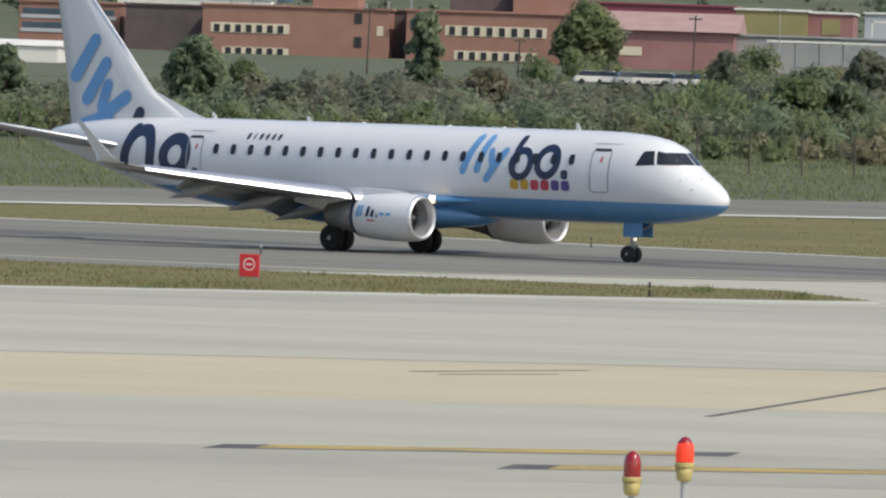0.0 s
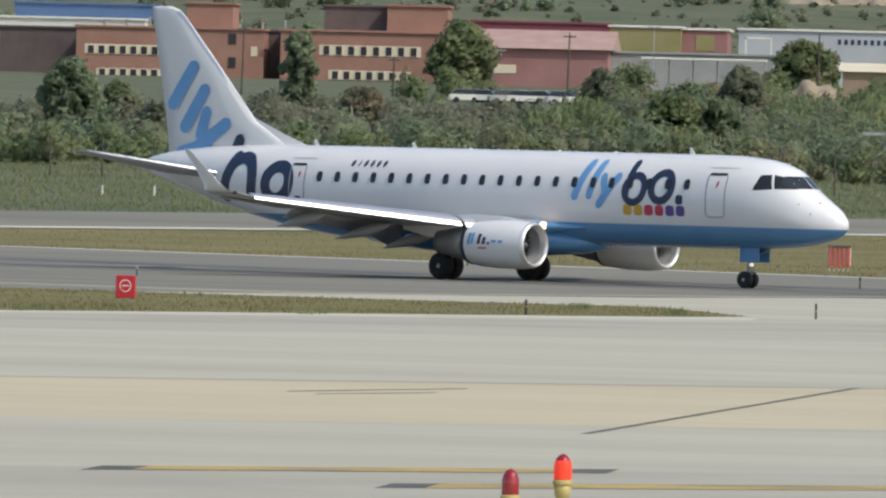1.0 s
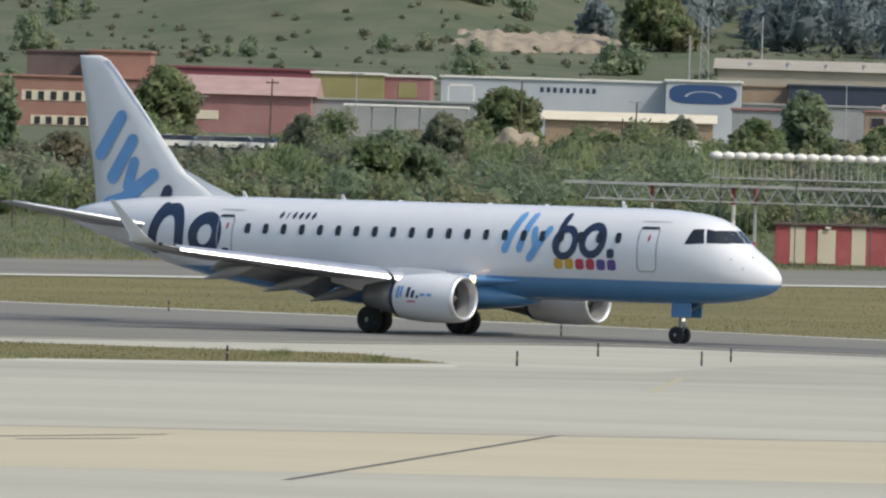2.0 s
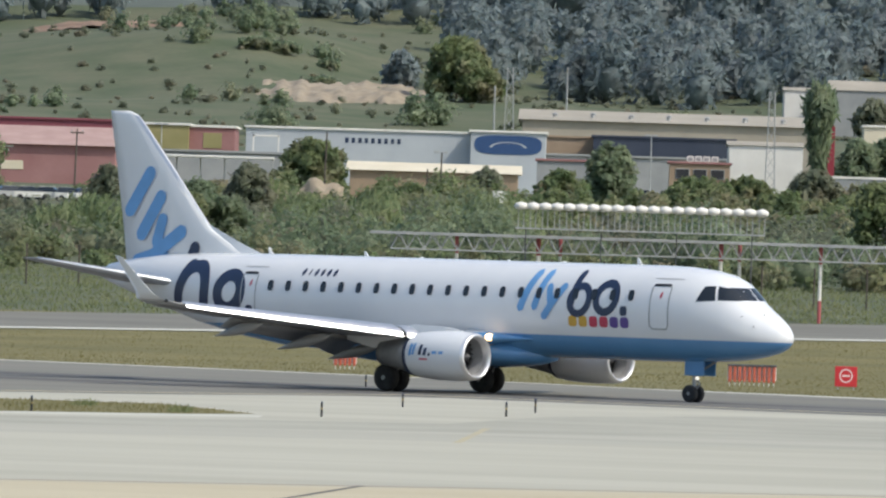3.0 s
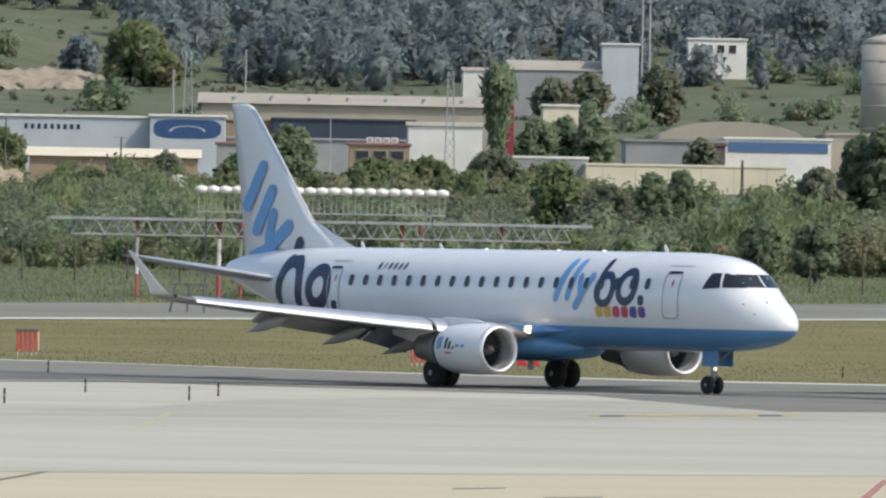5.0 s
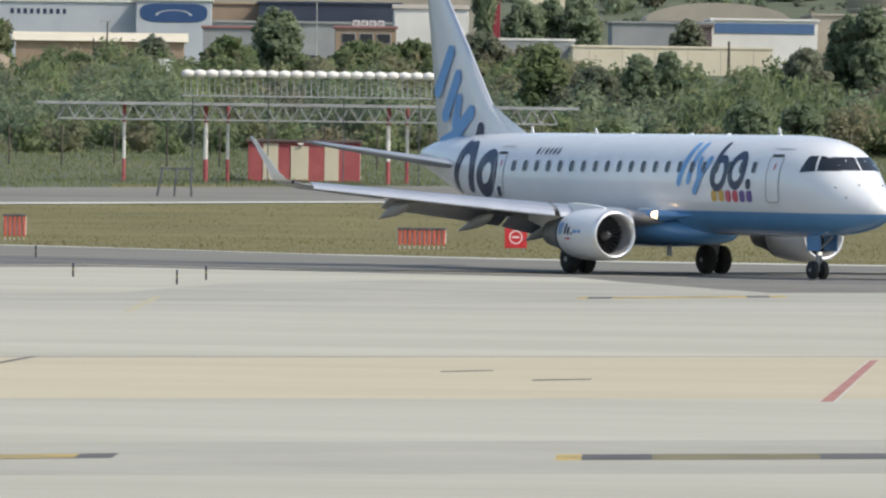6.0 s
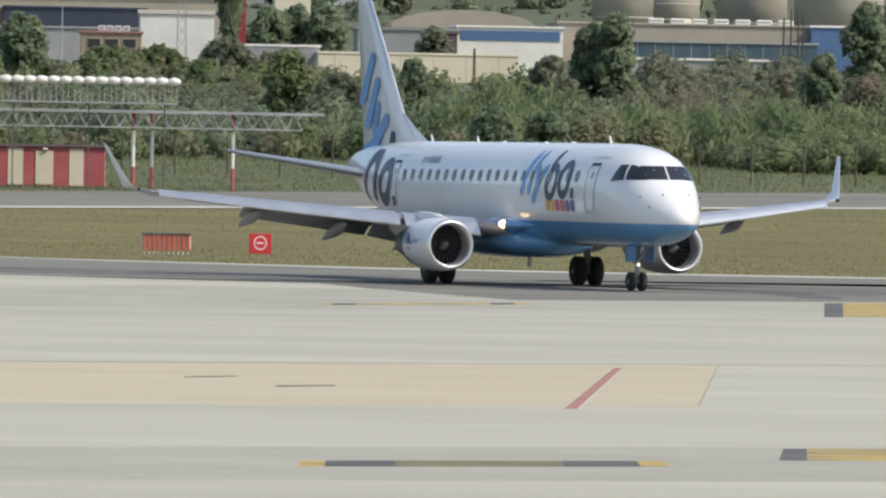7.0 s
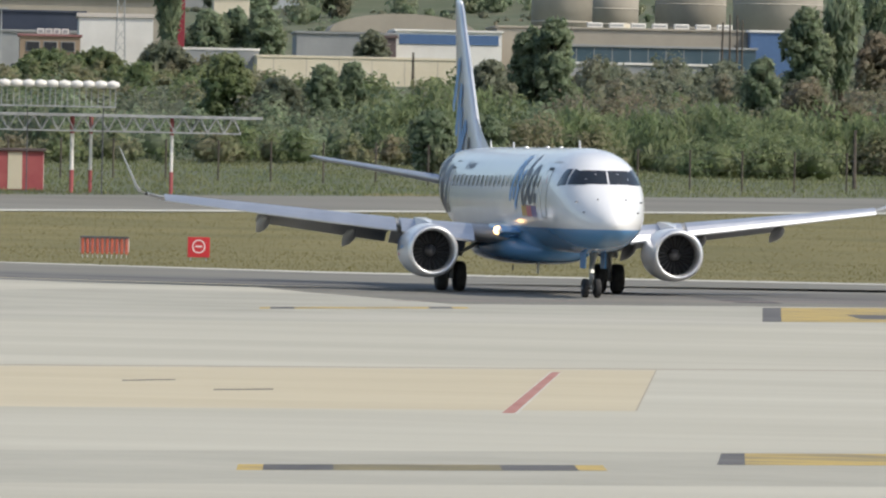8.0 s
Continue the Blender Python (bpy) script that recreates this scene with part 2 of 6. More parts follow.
def belly_paint():
    """White above, sky blue below the belly line, soft fade to white round the wing root."""
    m, nt, bs = material("fuselage_paint", 0.26)
    tc = nt.nodes.new("ShaderNodeTexCoord")
    sp = nt.nodes.new("ShaderNodeSeparateXYZ")
    nt.links.new(tc.outputs["Object"], sp.inputs[0])
    st = nt.nodes.new("ShaderNodeMapRange")
    st.inputs["From Min"].default_value, st.inputs["From Max"].default_value = 2.14, 2.17
    nt.links.new(sp.outputs["Z"], st.inputs["Value"])
    ns = nt.nodes.new("ShaderNodeTexNoise")
    ns.inputs["Scale"].default_value, ns.inputs["Detail"].default_value = 0.9, 5.0
    nt.links.new(tc.outputs["Object"], ns.inputs["Vector"])
    rp = nt.nodes.new("ShaderNodeValToRGB")
    rp.color_ramp.elements[0].color, rp.color_ramp.elements[1].color = (0.10, 0.275, 0.52, 1), (0.14, 0.34, 0.6, 1)
    nt.links.new(ns.outputs["Fac"], rp.inputs[0])
    rw = nt.nodes.new("ShaderNodeValToRGB")
    rw.color_ramp.elements[0].color, rw.color_ramp.elements[1].color = (0.72, 0.73, 0.75, 1), (0.81, 0.81, 0.81, 1)
    nt.links.new(ns.outputs["Fac"], rw.inputs[0])
    mx = nt.nodes.new("ShaderNodeMix")
    mx.data_type = "RGBA"
    nt.links.new(st.outputs[0], mx.inputs["Factor"])
    nt.links.new(rp.outputs[0], mx.inputs["A"])
    nt.links.new(rw.outputs[0], mx.inputs["B"])
    nt.links.new(mx.outputs["Result"], bs.inputs["Base Color"])
    bs.inputs["Coat Weight"].default_value, bs.inputs["Coat Roughness"].default_value = 0.6, 0.06
    return m


FUSELAGE = belly_paint()


# ---- mesh helpers ----
def part(name, bm, mat, parent=None, label="", smooth=False):
    me = bpy.data.meshes.new(name)
    if smooth:
        for f in bm.faces:
            f.smooth = True
    bm.to_mesh(me)
    bm.free()
    me.materials.append(mat)
    ob = new(name, me)
    if parent is not None:
        ob.parent = parent
    if label:
        ob["label"] = label
    return ob


def thing(name, m, label, category, group="", kind=""):
    ob = new(name)
    ob.matrix_world = m
    return tagged(ob, label, category, group, kind)


def box(bm, x0, x1, y0, y1, z0, z1, bevel=0.0):
    r = bmesh.ops.create_cube(bm, size=1, matrix=Matrix.LocRotScale(((x0 + x1) / 2, (y0 + y1) / 2, (z0 + z1) / 2), None, (abs(x1 - x0), abs(y1 - y0), abs(z1 - z0))))
    if bevel:
        es = list({e for v in r["verts"] for e in v.link_edges})
        bmesh.ops.bevel(bm, geom=es, offset=bevel, segments=1, affect="EDGES")
    return bm


def bbox(x0, x1, y0, y1, z0, z1, bevel=0.0):
    return box(bmesh.new(), x0, x1, y0, y1, z0, z1, bevel)


def rod(bm, a, b, r, r2=None, n=8, cap=True):
    a, b = Vector(a), Vector(b)
    d = b - a
    m = Matrix.Translation((a + b) / 2) @ d.to_track_quat("Z", "Y").to_matrix().to_4x4()
    bmesh.ops.create_cone(bm, cap_ends=cap, segments=n, radius1=r, radius2=r if r2 is None else r2, depth=d.length, matrix=m)
    return bm


def loft(bm, rings, close=True, caps=True):
    vs = [[bm.verts.new(p) for p in ring] for ring in rings]
    n = len(vs[0])
    for a, b in zip(vs, vs[1:]):
        for i in range(n if close else n - 1):
            j = (i + 1) % n
            bm.faces.new((a[i], a[j], b[j], b[i]))
    if caps and close:
        for ring in (vs[0], vs[-1]):
            try:
                bm.faces.new(ring)
            except ValueError:
                pass
    bmesh.ops.recalc_face_normals(bm, faces=bm.faces)
    return bm


def spin(profile, axis="X", n=32, centre=(0, 0, 0), caps=True):
    """A turned shape: profile rows (along, radius) about an axis through centre."""
    bm = bmesh.new()
    rings = []
    for s, r in profile:
        ring = []
        for k in range(n):
            a = 2 * math.pi * k / n
            u, v = max(r, 1e-4) * math.cos(a), max(r, 1e-4) * math.sin(a)
            p = {"X": (s, u, v), "Y": (u, s, v), "Z": (u, v, s)}[axis]
            ring.append(Vector(p) + Vector(centre))
        rings.append(ring)
    return loft(bm, rings, caps=caps)


# ---- ground ----
def rise(x, y):
    z = 0.0
    if y > 440:
        z += 0.02 * (min(y, 600) - 440)
    if y > 600:
        z += 0.0175 * (min(y, 1350) - 600)
    if y > 1350:
        z += 0.0562 * (min(y, 1610) - 1350)
    if y > 1610:
        z += 0.088 * (min(y, 1820) - 1610)
    if y > 1820:
        z += 0.17 * (y - 1820)
    if y > 1300:
        k = min(1, (y - 1300) / 350)
        z += k * (3.5 * noise.noise((x / 95, y / 180, 3.1)) + 2 * noise.noise((x / 30, y / 60, 7.7)))
        # a grassy mound that falls off steeply to the east
        z += 7 * math.exp(-((x + 60) / (45 if x < -60 else 15)) ** 2 - ((y - 1710) / 60) ** 2)
    return z


def ground():
    bm = bmesh.new()
    xs = sorted({*range(-3000, -400, 400), *range(-400, 401, 8), *range(600, 3001, 400)})
    ys = sorted({-600, -200, 0, 100, 200, 300, 400, 430, *range(440, 620, 20), *range(620, 1300, 40), *range(1300, 2500, 15), 2700, 3000, 3500, 4000})
    grid = [[bm.verts.new((x, y, rise(x, y) - 0.03)) for x in xs] for y in ys]
    for a, b in zip(grid, grid[1:]):
        for i in range(len(xs) - 1):
            bm.faces.new((a[i], a[i + 1], b[i + 1], b[i]))
    ob = part("ground", bm, SOIL, smooth=True)
    ob.data.materials.append(TURF)
    ob.data.materials.append(HAZED_FLOOR)
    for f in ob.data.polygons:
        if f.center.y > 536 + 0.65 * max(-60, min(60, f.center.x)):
            # slot 2, past y 1835, has haze painted into its colour
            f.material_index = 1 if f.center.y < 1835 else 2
    tagged(ob, "dry grassy airfield ground rising to hills beyond", "ground", kind="structure")


def earth_patch(name, x0, x1, y0, y1, up, mat, label, seed):
    """Bare earth that breaks through the turf with a ragged edge."""
    bm = bmesh.new()
    n = 40
    rows = []
    for j in range(n + 1):
        row = []
        for i in range(n + 1):
            u, v = 2 * i / n - 1, 2 * j / n - 1
            x, y = x0 + (x1 - x0) * i / n, y0 + (y1 - y0) * j / n
            edge = 1 - u * u - v * v + 0.9 * noise.noise((x / 7, y / 16, seed)) + 0.4 * noise.noise((x / 2.2, y / 5, seed))
            gully = 0.35 * up * noise.noise((x / 1.6, y / 30, seed + 9))
            row.append(bm.verts.new((x, y, rise(x, y) + up * max(-1.5, min(1, edge)) + gully)))
        rows.append(row)
    for a, b in zip(rows, rows[1:]):
        for i in range(n):
            bm.faces.new((a[i], a[i + 1], b[i + 1], b[i]))
    return tagged(part(name, bm, mat, smooth=True), label, "earth bank", kind="structure")


def sheet(name, pts, z, mat, label, category="pavement"):
    """A flat slab of paving or paint, from its outline on the ground."""
    bm = bmesh.new()
    f = bm.faces.new([bm.verts.new((x, y, z * 0.25)) for x, y in pts])
    bmesh.ops.recalc_face_normals(bm, faces=[f])
    if f.normal.z < 0:
        f.normal_flip()
    return tagged(part(name, bm, mat), label, category, kind="structure")


def band(near, far, x0, x1):
    """Outline of a band between the lines y = a + b x."""
    return [(x0, near[0] + near[1] * x0), (x1, near[0] + near[1] * x1), (x1, far[0] + far[1] * x1), (x0, far[0] + far[1] * x0)]


def stripe(a, b, w):
    """Outline of a painted line from a to b, w wide."""
    a, b = Vector(a), Vector(b)
    d = (b - a).normalized()
    n = Vector((-d.y, d.x)) * w / 2
    if abs(d.x) > 0.3:
        n = Vector((0.04, 1.0)) * w / 2
    return [tuple(a + n), tuple(b + n), tuple(b - n), tuple(a - n)]


ground()
FAR_EDGE = [(-200, 440), (-110, 440), (-54, 439.5), (-30, 416), (-8, 393), (2, 376), (14, 364), (24, 361), (60, 359), (300, 352)]
sheet("apron", [(-300, -150), (300, -150), (300, 440), (60, 322), (30, 297), (15, 285), (11.5, 305), (8, 333), (0, 331), (-8, 324), (-14, 312), (-30, 294), (-60, 268), (-300, 60)], 0.0, CONCRETE, "pale worn concrete airport apron", "apron")
sheet("taxiway", [(-300, 50), (-60, 262), (-30, 292), (-14, 310), (-8, 322), (0, 329), (8, 331), (11.5, 303), (15, 283), (30, 295), (60, 320), (300, 438), *reversed(FAR_EDGE), (-300, 440)], -0.008, ASPHALT, "aged grey asphalt taxiway", "taxiway")
sheet("paved_band", band((157.5, 0.44), (189, 0.58), -80, 12) [:1] + [(11.7, 163.2), (14.5, 196.8), (-80, 189 - 0.58 * 80)], 0.004, TAN, "tan tinted concrete band across the apron", "pavement")
sheet("paved_edge", band((188.9, 0.58), (189.8, 0.58), -80, 60), 0.006, JOINT, "thin faded joint line on the apron", "pavement")
sheet("stained_band", band((121, 0.42), (134.5, 0.53), -80, 60), 0.004, STAIN, "darker stained strip of concrete", "pavement")
sheet("stained_band", band((243, 0.60), (273, 0.80), -80, 90), 0.003, SOFTSTAIN, "lightly tyre-stained strip of concrete", "pavement")
sheet("stained_band", band((257, 0.66), (272.5, 0.80), -80, 90), 0.006, STAIN, "dark tyre-stained strip of concrete", "pavement")
sheet("stained_band", [(-4, 268), (14, 272), (15, 284), (11.5, 303), (5, 304), (-1, 290)], 0.009, STAIN, "grey tyre-stained concrete by the turn", "pavement")
sheet("red_line", stripe((13.5, 290), (30, 309), 0.9), 0.010, FADEDRED, "faded red line across the taxiway", "marking")
EDGE_IN = [(x + (1.5 if x < 10 else 0), y - 4.5) for x, y in FAR_EDGE]
sheet("pale_edge", FAR_EDGE[1:] + EDGE_IN[:0:-1], 0.004, WHITEEDGE, "pale concrete edge of the taxiway", "pavement")
sheet("pale_edge", [(-80, 196), (-31, 246.5), (-9, 270), (-9, 274.5), (-31, 251.5), (-80, 201)], 0.008, WHITEEDGE, "pale concrete edge beside the grass verge", "pavement")


def ribbon(name, near, far, z, mat, label, x0=-400, x1=400):
    bm = bmesh.new()
    rows = []
    for x in range(x0, x1 + 1, 5):
        rows.append([bm.verts.new((x, y, rise(x, y) + z)) for y in (near[0] + near[1] * x, (near[0] + far[0]) / 2 + (near[1] + far[1]) / 2 * x, far[0] + far[1] * x)])
    for a, b in zip(rows, rows[1:]):
        for i in (0, 1):
            bm.faces.new((a[i], b[i], b[i + 1], a[i + 1]))
    return tagged(part(name, bm, mat), label, "taxiway", kind="structure")


ribbon("far_taxiway", (500, 0.63), (535, 0.65), 0.0, ASPHALT, "far grey asphalt taxiway behind the grass")
ribbon("pale_edge", (500, 0.63), (503.5, 0.63), 0.01, WHITEEDGE, "pale edge line of the far taxiway")
earth_patch("earth_bank", -56, -25, 1600, 1646, 1.8, ROCK, "bare sandy bank below the grassy mound", 2.0)
earth_patch("earth_bank", -105, -72, 1770, 1815, 0.8, REDEARTH, "strip of bare reddish earth on the hill", 3.0)
earth_patch("earth_bank", 20, 34, 1600, 1630, 0.5, ROCK, "pale dusty track below the woods", 5.0)
# painted markings
sheet("yellow_line", stripe((-12.2, 127.5), (-6.9, 131.0), 1.7), 0.012, YELLOW, "worn yellow painted line on the apron", "marking")
sheet("black_edge", stripe((-12.8, 126.9), (-6.2, 131.3), 2.1), 0.008, BLACKPAINT, "black border of the yellow line", "marking")
sheet("yellow_line", stripe((-8.1, 123.4), (-2.3, 127.5), 1.7), 0.012, YELLOW, "worn yellow painted line on the apron", "marking")
sheet("black_edge", stripe((-8.7, 122.9), (-1.8, 127.8), 2.1), 0.008, BLACKPAINT, "black border of the yellow line", "marking")
sheet("yellow_line", stripe((4.0, 129.3), (9.05, 131.85), 2.5), 0.008, YELLOW, "yellow painted bar with a worn dark centre", "marking")
sheet("dark_bar", stripe((4.35, 129.5), (8.65, 131.65), 2.5), 0.012, BLACKPAINT, "black painted centre of the bar", "marking")
sheet("worn_bar", stripe((5.3, 130.0), (7.6, 131.15), 2.4), 0.016, OLIVE, "worn dark yellow streak on the bar", "marking")
sheet("dark_bar", [(10.75, 134.2), (11.15, 134.35), (11.6, 139.9), (11.25, 139.7)], 0.012, BLACKPAINT, "black painted end of the yellow bar", "marking")
sheet("yellow_bar", [(11.15, 134.35), (30, 144), (31, 150), (11.6, 139.9)], 0.010, YELLOW, "wide yellow painted bar on the apron", "marking")
sheet("dark_bar", [(22.2, 262.8), (22.75, 263.2), (25.1, 290.7), (24.5, 290.1)], 0.012, BLACKPAINT, "black painted end of the yellow bar", "marking")
sheet("yellow_bar", [(22.75, 263.2), (45, 284), (48, 314), (25.1, 290.7)], 0.010, YELLOW, "wide yellow painted bar by the taxiway", "marking")
sheet("dark_bar", stripe((25.8, 275), (29, 278), 8), 0.014, BLACKPAINT, "dark worn patch on the yellow bar", "marking")
sheet("yellow_line", stripe((8.9, 270.3), (15.1, 278.2), 3.4), 0.010, YELLOW, "thin worn yellow line on the concrete", "marking")
sheet("dark_bar", stripe((9.2, 270.7), (9.9, 271.6), 3.4), 0.014, BLACKPAINT, "black end of the thin line", "marking")
sheet("dark_bar", stripe((13.9, 276.7), (14.6, 277.6), 3.4), 0.014, BLACKPAINT, "black end of the thin line", "marking")
sheet("red_line", [(9.28, 160.2), (9.5, 160.3), (12.34, 193.2), (12.14, 192.9)], 0.012, REDPAINT, "worn red painted line with pale edges", "marking")
sheet("red_line_edge", [(9.26, 160.0), (9.54, 160.2), (12.38, 193.5), (12.12, 193.1)], 0.008, WHITEEDGE, "pale border of the red line", "marking")
sheet("yellow_line", stripe((-3.1, 238.6), (-2.6, 264.3), 0.22), 0.012, FADED, "short faded yellow line", "marking")
sheet("tar_joint", stripe((-7.5, 149.6), (-4.2, 187.2), 0.17), 0.012, TAR, "dark tar joint across the apron", "marking")
sheet("tar_joint", stripe((-13.9, 172.1), (-11.1, 177.8), 0.85), 0.012, TAR, "dark tar joint across the apron", "marking")
sheet("tar_joint", stripe((-13.3, 170.6), (-11.4, 174), 0.7), 0.012, TAR, "dark tar joint across the apron", "marking")
sheet("tar_joint", stripe((3.4, 178.6), (4.4, 180.0), 0.9), 0.012, TAR, "short dark tar joint", "marking")
sheet("tar_joint", stripe((4.9, 172.7), (6.0, 174.0), 0.9), 0.012, TAR, "short dark tar joint", "marking")
sheet("tar_joint", stripe((14.5, 196.8), (11.7, 163.2), 0.03), 0.014, JOINT, "ragged joint at the end of the tan band", "marking")
sheet("taxiway_line", [(-60, 322), (-24, 303.5), (-11, 322.4), (-6, 334), (14, 318), (14, 317), (-6, 332.6), (-11, 321), (-24, 302), (-60, 320.5)], 0.006, FADED, "faded yellow taxiway guide line", "marking")
sheet("rubber_smear", [(-110, 412), (-60, 372), (-20, 340), (6, 318), (30, 300), (60, 298), (60, 322), (30, 326), (16, 334), (-12, 359), (-54, 396), (-110, 440)], 0.002, SMEAR, "broad dark rubber smear along the taxiway", "marking")
sheet("tyre_marks", [(-110, 432), (-55, 385.5), (-14, 352), (14, 326), (24, 312), (24.6, 300), (26, 300), (26, 313), (15, 329), (-13, 356), (-54, 391), (-110, 438)], 0.004, RUBBER, "dark rubber tyre marks along the taxiway", "marking")
sheet("tyre_marks", [(-110, 414), (-60, 375.5), (-20, 344), (4, 326), (30, 312), (60, 309), (60, 311), (30, 314.5), (5, 328.5), (-20, 347), (-60, 378), (-110, 417)], 0.004, RUBBER, "dark rubber tyre marks along the taxiway", "marking")


# ---- the airliner: x forward, origin on the ground between the main wheels ----
STATIONS = (  # x, top, bottom, half width, height of the widest point
    (15.60, 2.31, 2.27, 0.02, 2.29), (15.53, 2.52, 2.08, 0.24, 2.29), (15.3, 2.78, 1.90, 0.47, 2.3), (15.0, 3.0, 1.77, 0.68, 2.33),
    (14.5, 3.31, 1.64, 0.92, 2.4), (14.1, 3.58, 1.56, 1.07, 2.5), (13.75, 3.92, 1.51, 1.18, 2.6), (13.4, 4.21, 1.47, 1.27, 2.7), (12.9, 4.42, 1.43, 1.37, 2.8),
    (12.2, 4.56, 1.40, 1.45, 2.9), (11.2, 4.65, 1.37, 1.495, 2.98), (10.0, 4.68, 1.36, 1.505, 3.0), (6.0, 4.68, 1.36, 1.505, 3.0), (2.0, 4.68, 1.34, 1.505, 3.0),
    (-2.0, 4.68, 1.32, 1.505, 3.0), (-5.0, 4.68, 1.32, 1.505, 3.0), (-7.0, 4.68, 1.42, 1.49, 3.02), (-9.0, 4.67, 1.70, 1.41, 3.1), (-11.0, 4.64, 2.12, 1.24, 3.3),
    (-13.0, 4.54, 2.68, 0.95, 3.55), (-14.6, 4.36, 3.16, 0.62, 3.75), (-15.6, 4.16, 3.46, 0.36, 3.8), (-16.0, 3.98, 3.62, 0.18, 3.8))


def section(x):
    rows = sorted(STATIONS)
    xs = [r[0] for r in rows]
    return [float(np.interp(x, xs, [r[k] for r in rows])) for k in (1, 2, 3, 4)]


def half_width(x, z):
    """How far out the skin lies at that station and height."""
    top, bot, w, mid = section(x)
    k = (z - mid) / (top - mid) if z > mid else (mid - z) / (mid - bot)
    return w * (1 - min(1, abs(k)) ** 2.15) ** (1 / 2.15)


def ring_at(x, n=48):
    top, bot, w, mid = section(x)
    ring = []
    for k in range(n):
        a = 2 * math.pi * k / n
        c, s = math.cos(a), math.sin(a)
        e = 2 / 2.15
        y = w * math.copysign(abs(c) ** e, c)
        z = mid + (top - mid if s > 0 else mid - bot) * math.copysign(abs(s) ** e, s)
        ring.append((x, y, z))
    return ring


def foil(chord, thick, lead, droop=0.0, n=9):
    """Aerofoil outline from the leading edge point backwards: rows of (x, z)."""
    up, lo = [], []
    for k in range(n):
        s = (k / (n - 1)) ** 1.6
        t = thick * chord * (1.48 * math.sqrt(s) - 0.63 * s - 1.76 * s * s + 1.42 * s ** 3 - 0.51 * s ** 4)
        sag = -droop * chord * s * s
        up.append((lead - s * chord, t + sag))
        lo.append((lead - s * chord, -0.8 * t + sag))
    return up + lo[::-1][:-1]


def wing_mesh(stations, side):
    """stations: span, leading edge x, height, chord, thickness ratio, droop."""
    bm = bmesh.new()
    rings = []
    for span, lead, z, chord, th, dr in stations:
        rings.append([(px, side * span, z + pz) for px, pz in foil(chord, th, lead, dr)])
    return loft(bm, rings)


def decal_path(pts, width, mat, parent, name, side=-1, fin=False, out=0.012, closed=False):
    """A painted stroke laid on the skin along points (x, z), with round ends."""
    bm = bmesh.new()
    pts = [Vector(p) for p in pts]
    if not closed and len(pts) > 2:
        for _ in range(2):
            mid = [q for a, b in zip(pts, pts[1:]) for q in (a.lerp(b, 0.25), a.lerp(b, 0.75))]
            pts = [pts[0], *mid, pts[-1]]
    if closed:
        pts = pts + [pts[0]]
    fine = []
    for a, b in zip(pts, pts[1:]):
        n = max(2, int((b - a).length / 0.08))
        fine += [a.lerp(b, i / n) for i in range(n)]
    fine.append(pts[-1])
    L = len(fine)
    rows = []
    for i, p in enumerate(fine):
        d = (fine[min(i + 1, L - 1)] - fine[max(i - 1, 0)]).normalized()
        if closed and i in (0, L - 1):
            d = (fine[1] - fine[-2]).normalized()
        nrm = Vector((-d.y, d.x))
        h = width / 2
        if not closed:
            run = min(i, L - 1 - i) * 0.08
            if run < h:
                h *= math.sqrt(max(0.08, 1 - (1 - run / h) ** 2))
        row = []
        for k in range(5):
            q = p + nrm * h * (k / 2 - 1)
            y = 0.17 + out if fin else half_width(q.x, q.y) + out
            row.append(bm.verts.new((q.x, side * y, q.y)))
        rows.append(row)
    for a, b in zip(rows, rows[1:]):
        for k in range(4):
            bm.faces.new((a[k], a[k + 1], b[k + 1], b[k]))
    return part(name, bm, mat, parent, smooth=True)


def oval(cx, cz, rx, rz, lean=0.0, n=28):
    out = []
    for k in range(n):
        a = 2 * math.pi * k / n
        u, v = rx * math.cos(a), rz * math.sin(a)
        out.append((cx + u + lean * v, cz + v))
    return out


def patch(corners, mat, parent, name, side=-1, out=0.01, n=6, label=""):
    """A four-cornered pane (x, z) laid on the skin, with rounded corners left out."""
    bm = bmesh.new()
    a, b, c, d = [Vector(p) for p in corners]
    rows = []
    for i in range(n + 1):
        row = []
        for j in range(n + 1):
            p = a.lerp(b, j / n).lerp(d.lerp(c, j / n), i / n)
            row.append(bm.verts.new((p.x, side * (half_width(p.x, p.y) + out), p.y)))
        rows.append(row)
    for r, q in zip(rows, rows[1:]):
        for j in range(n):
            bm.faces.new((r[j], r[j + 1], q[j + 1], q[j]))
    return part(name, bm, mat, parent, label, smooth=True)


def pane(cx, cz, w, h, mat, parent, name, side, out=0.012):
    """A rounded cabin window on the skin."""
    bm = bmesh.new()
    ring = []
    for k in range(16):
        a = 2 * math.pi * k / 16
        u = w / 2 * math.copysign(abs(math.cos(a)) ** 0.6, math.cos(a))
        v = h / 2 * math.copysign(abs(math.sin(a)) ** 0.6, math.sin(a))
        ring.append(bm.verts.new((cx + u, side * (half_width(cx + u, cz + v) + out), cz + v)))
    bm.faces.new(ring)
    return part(name, bm, mat, parent)


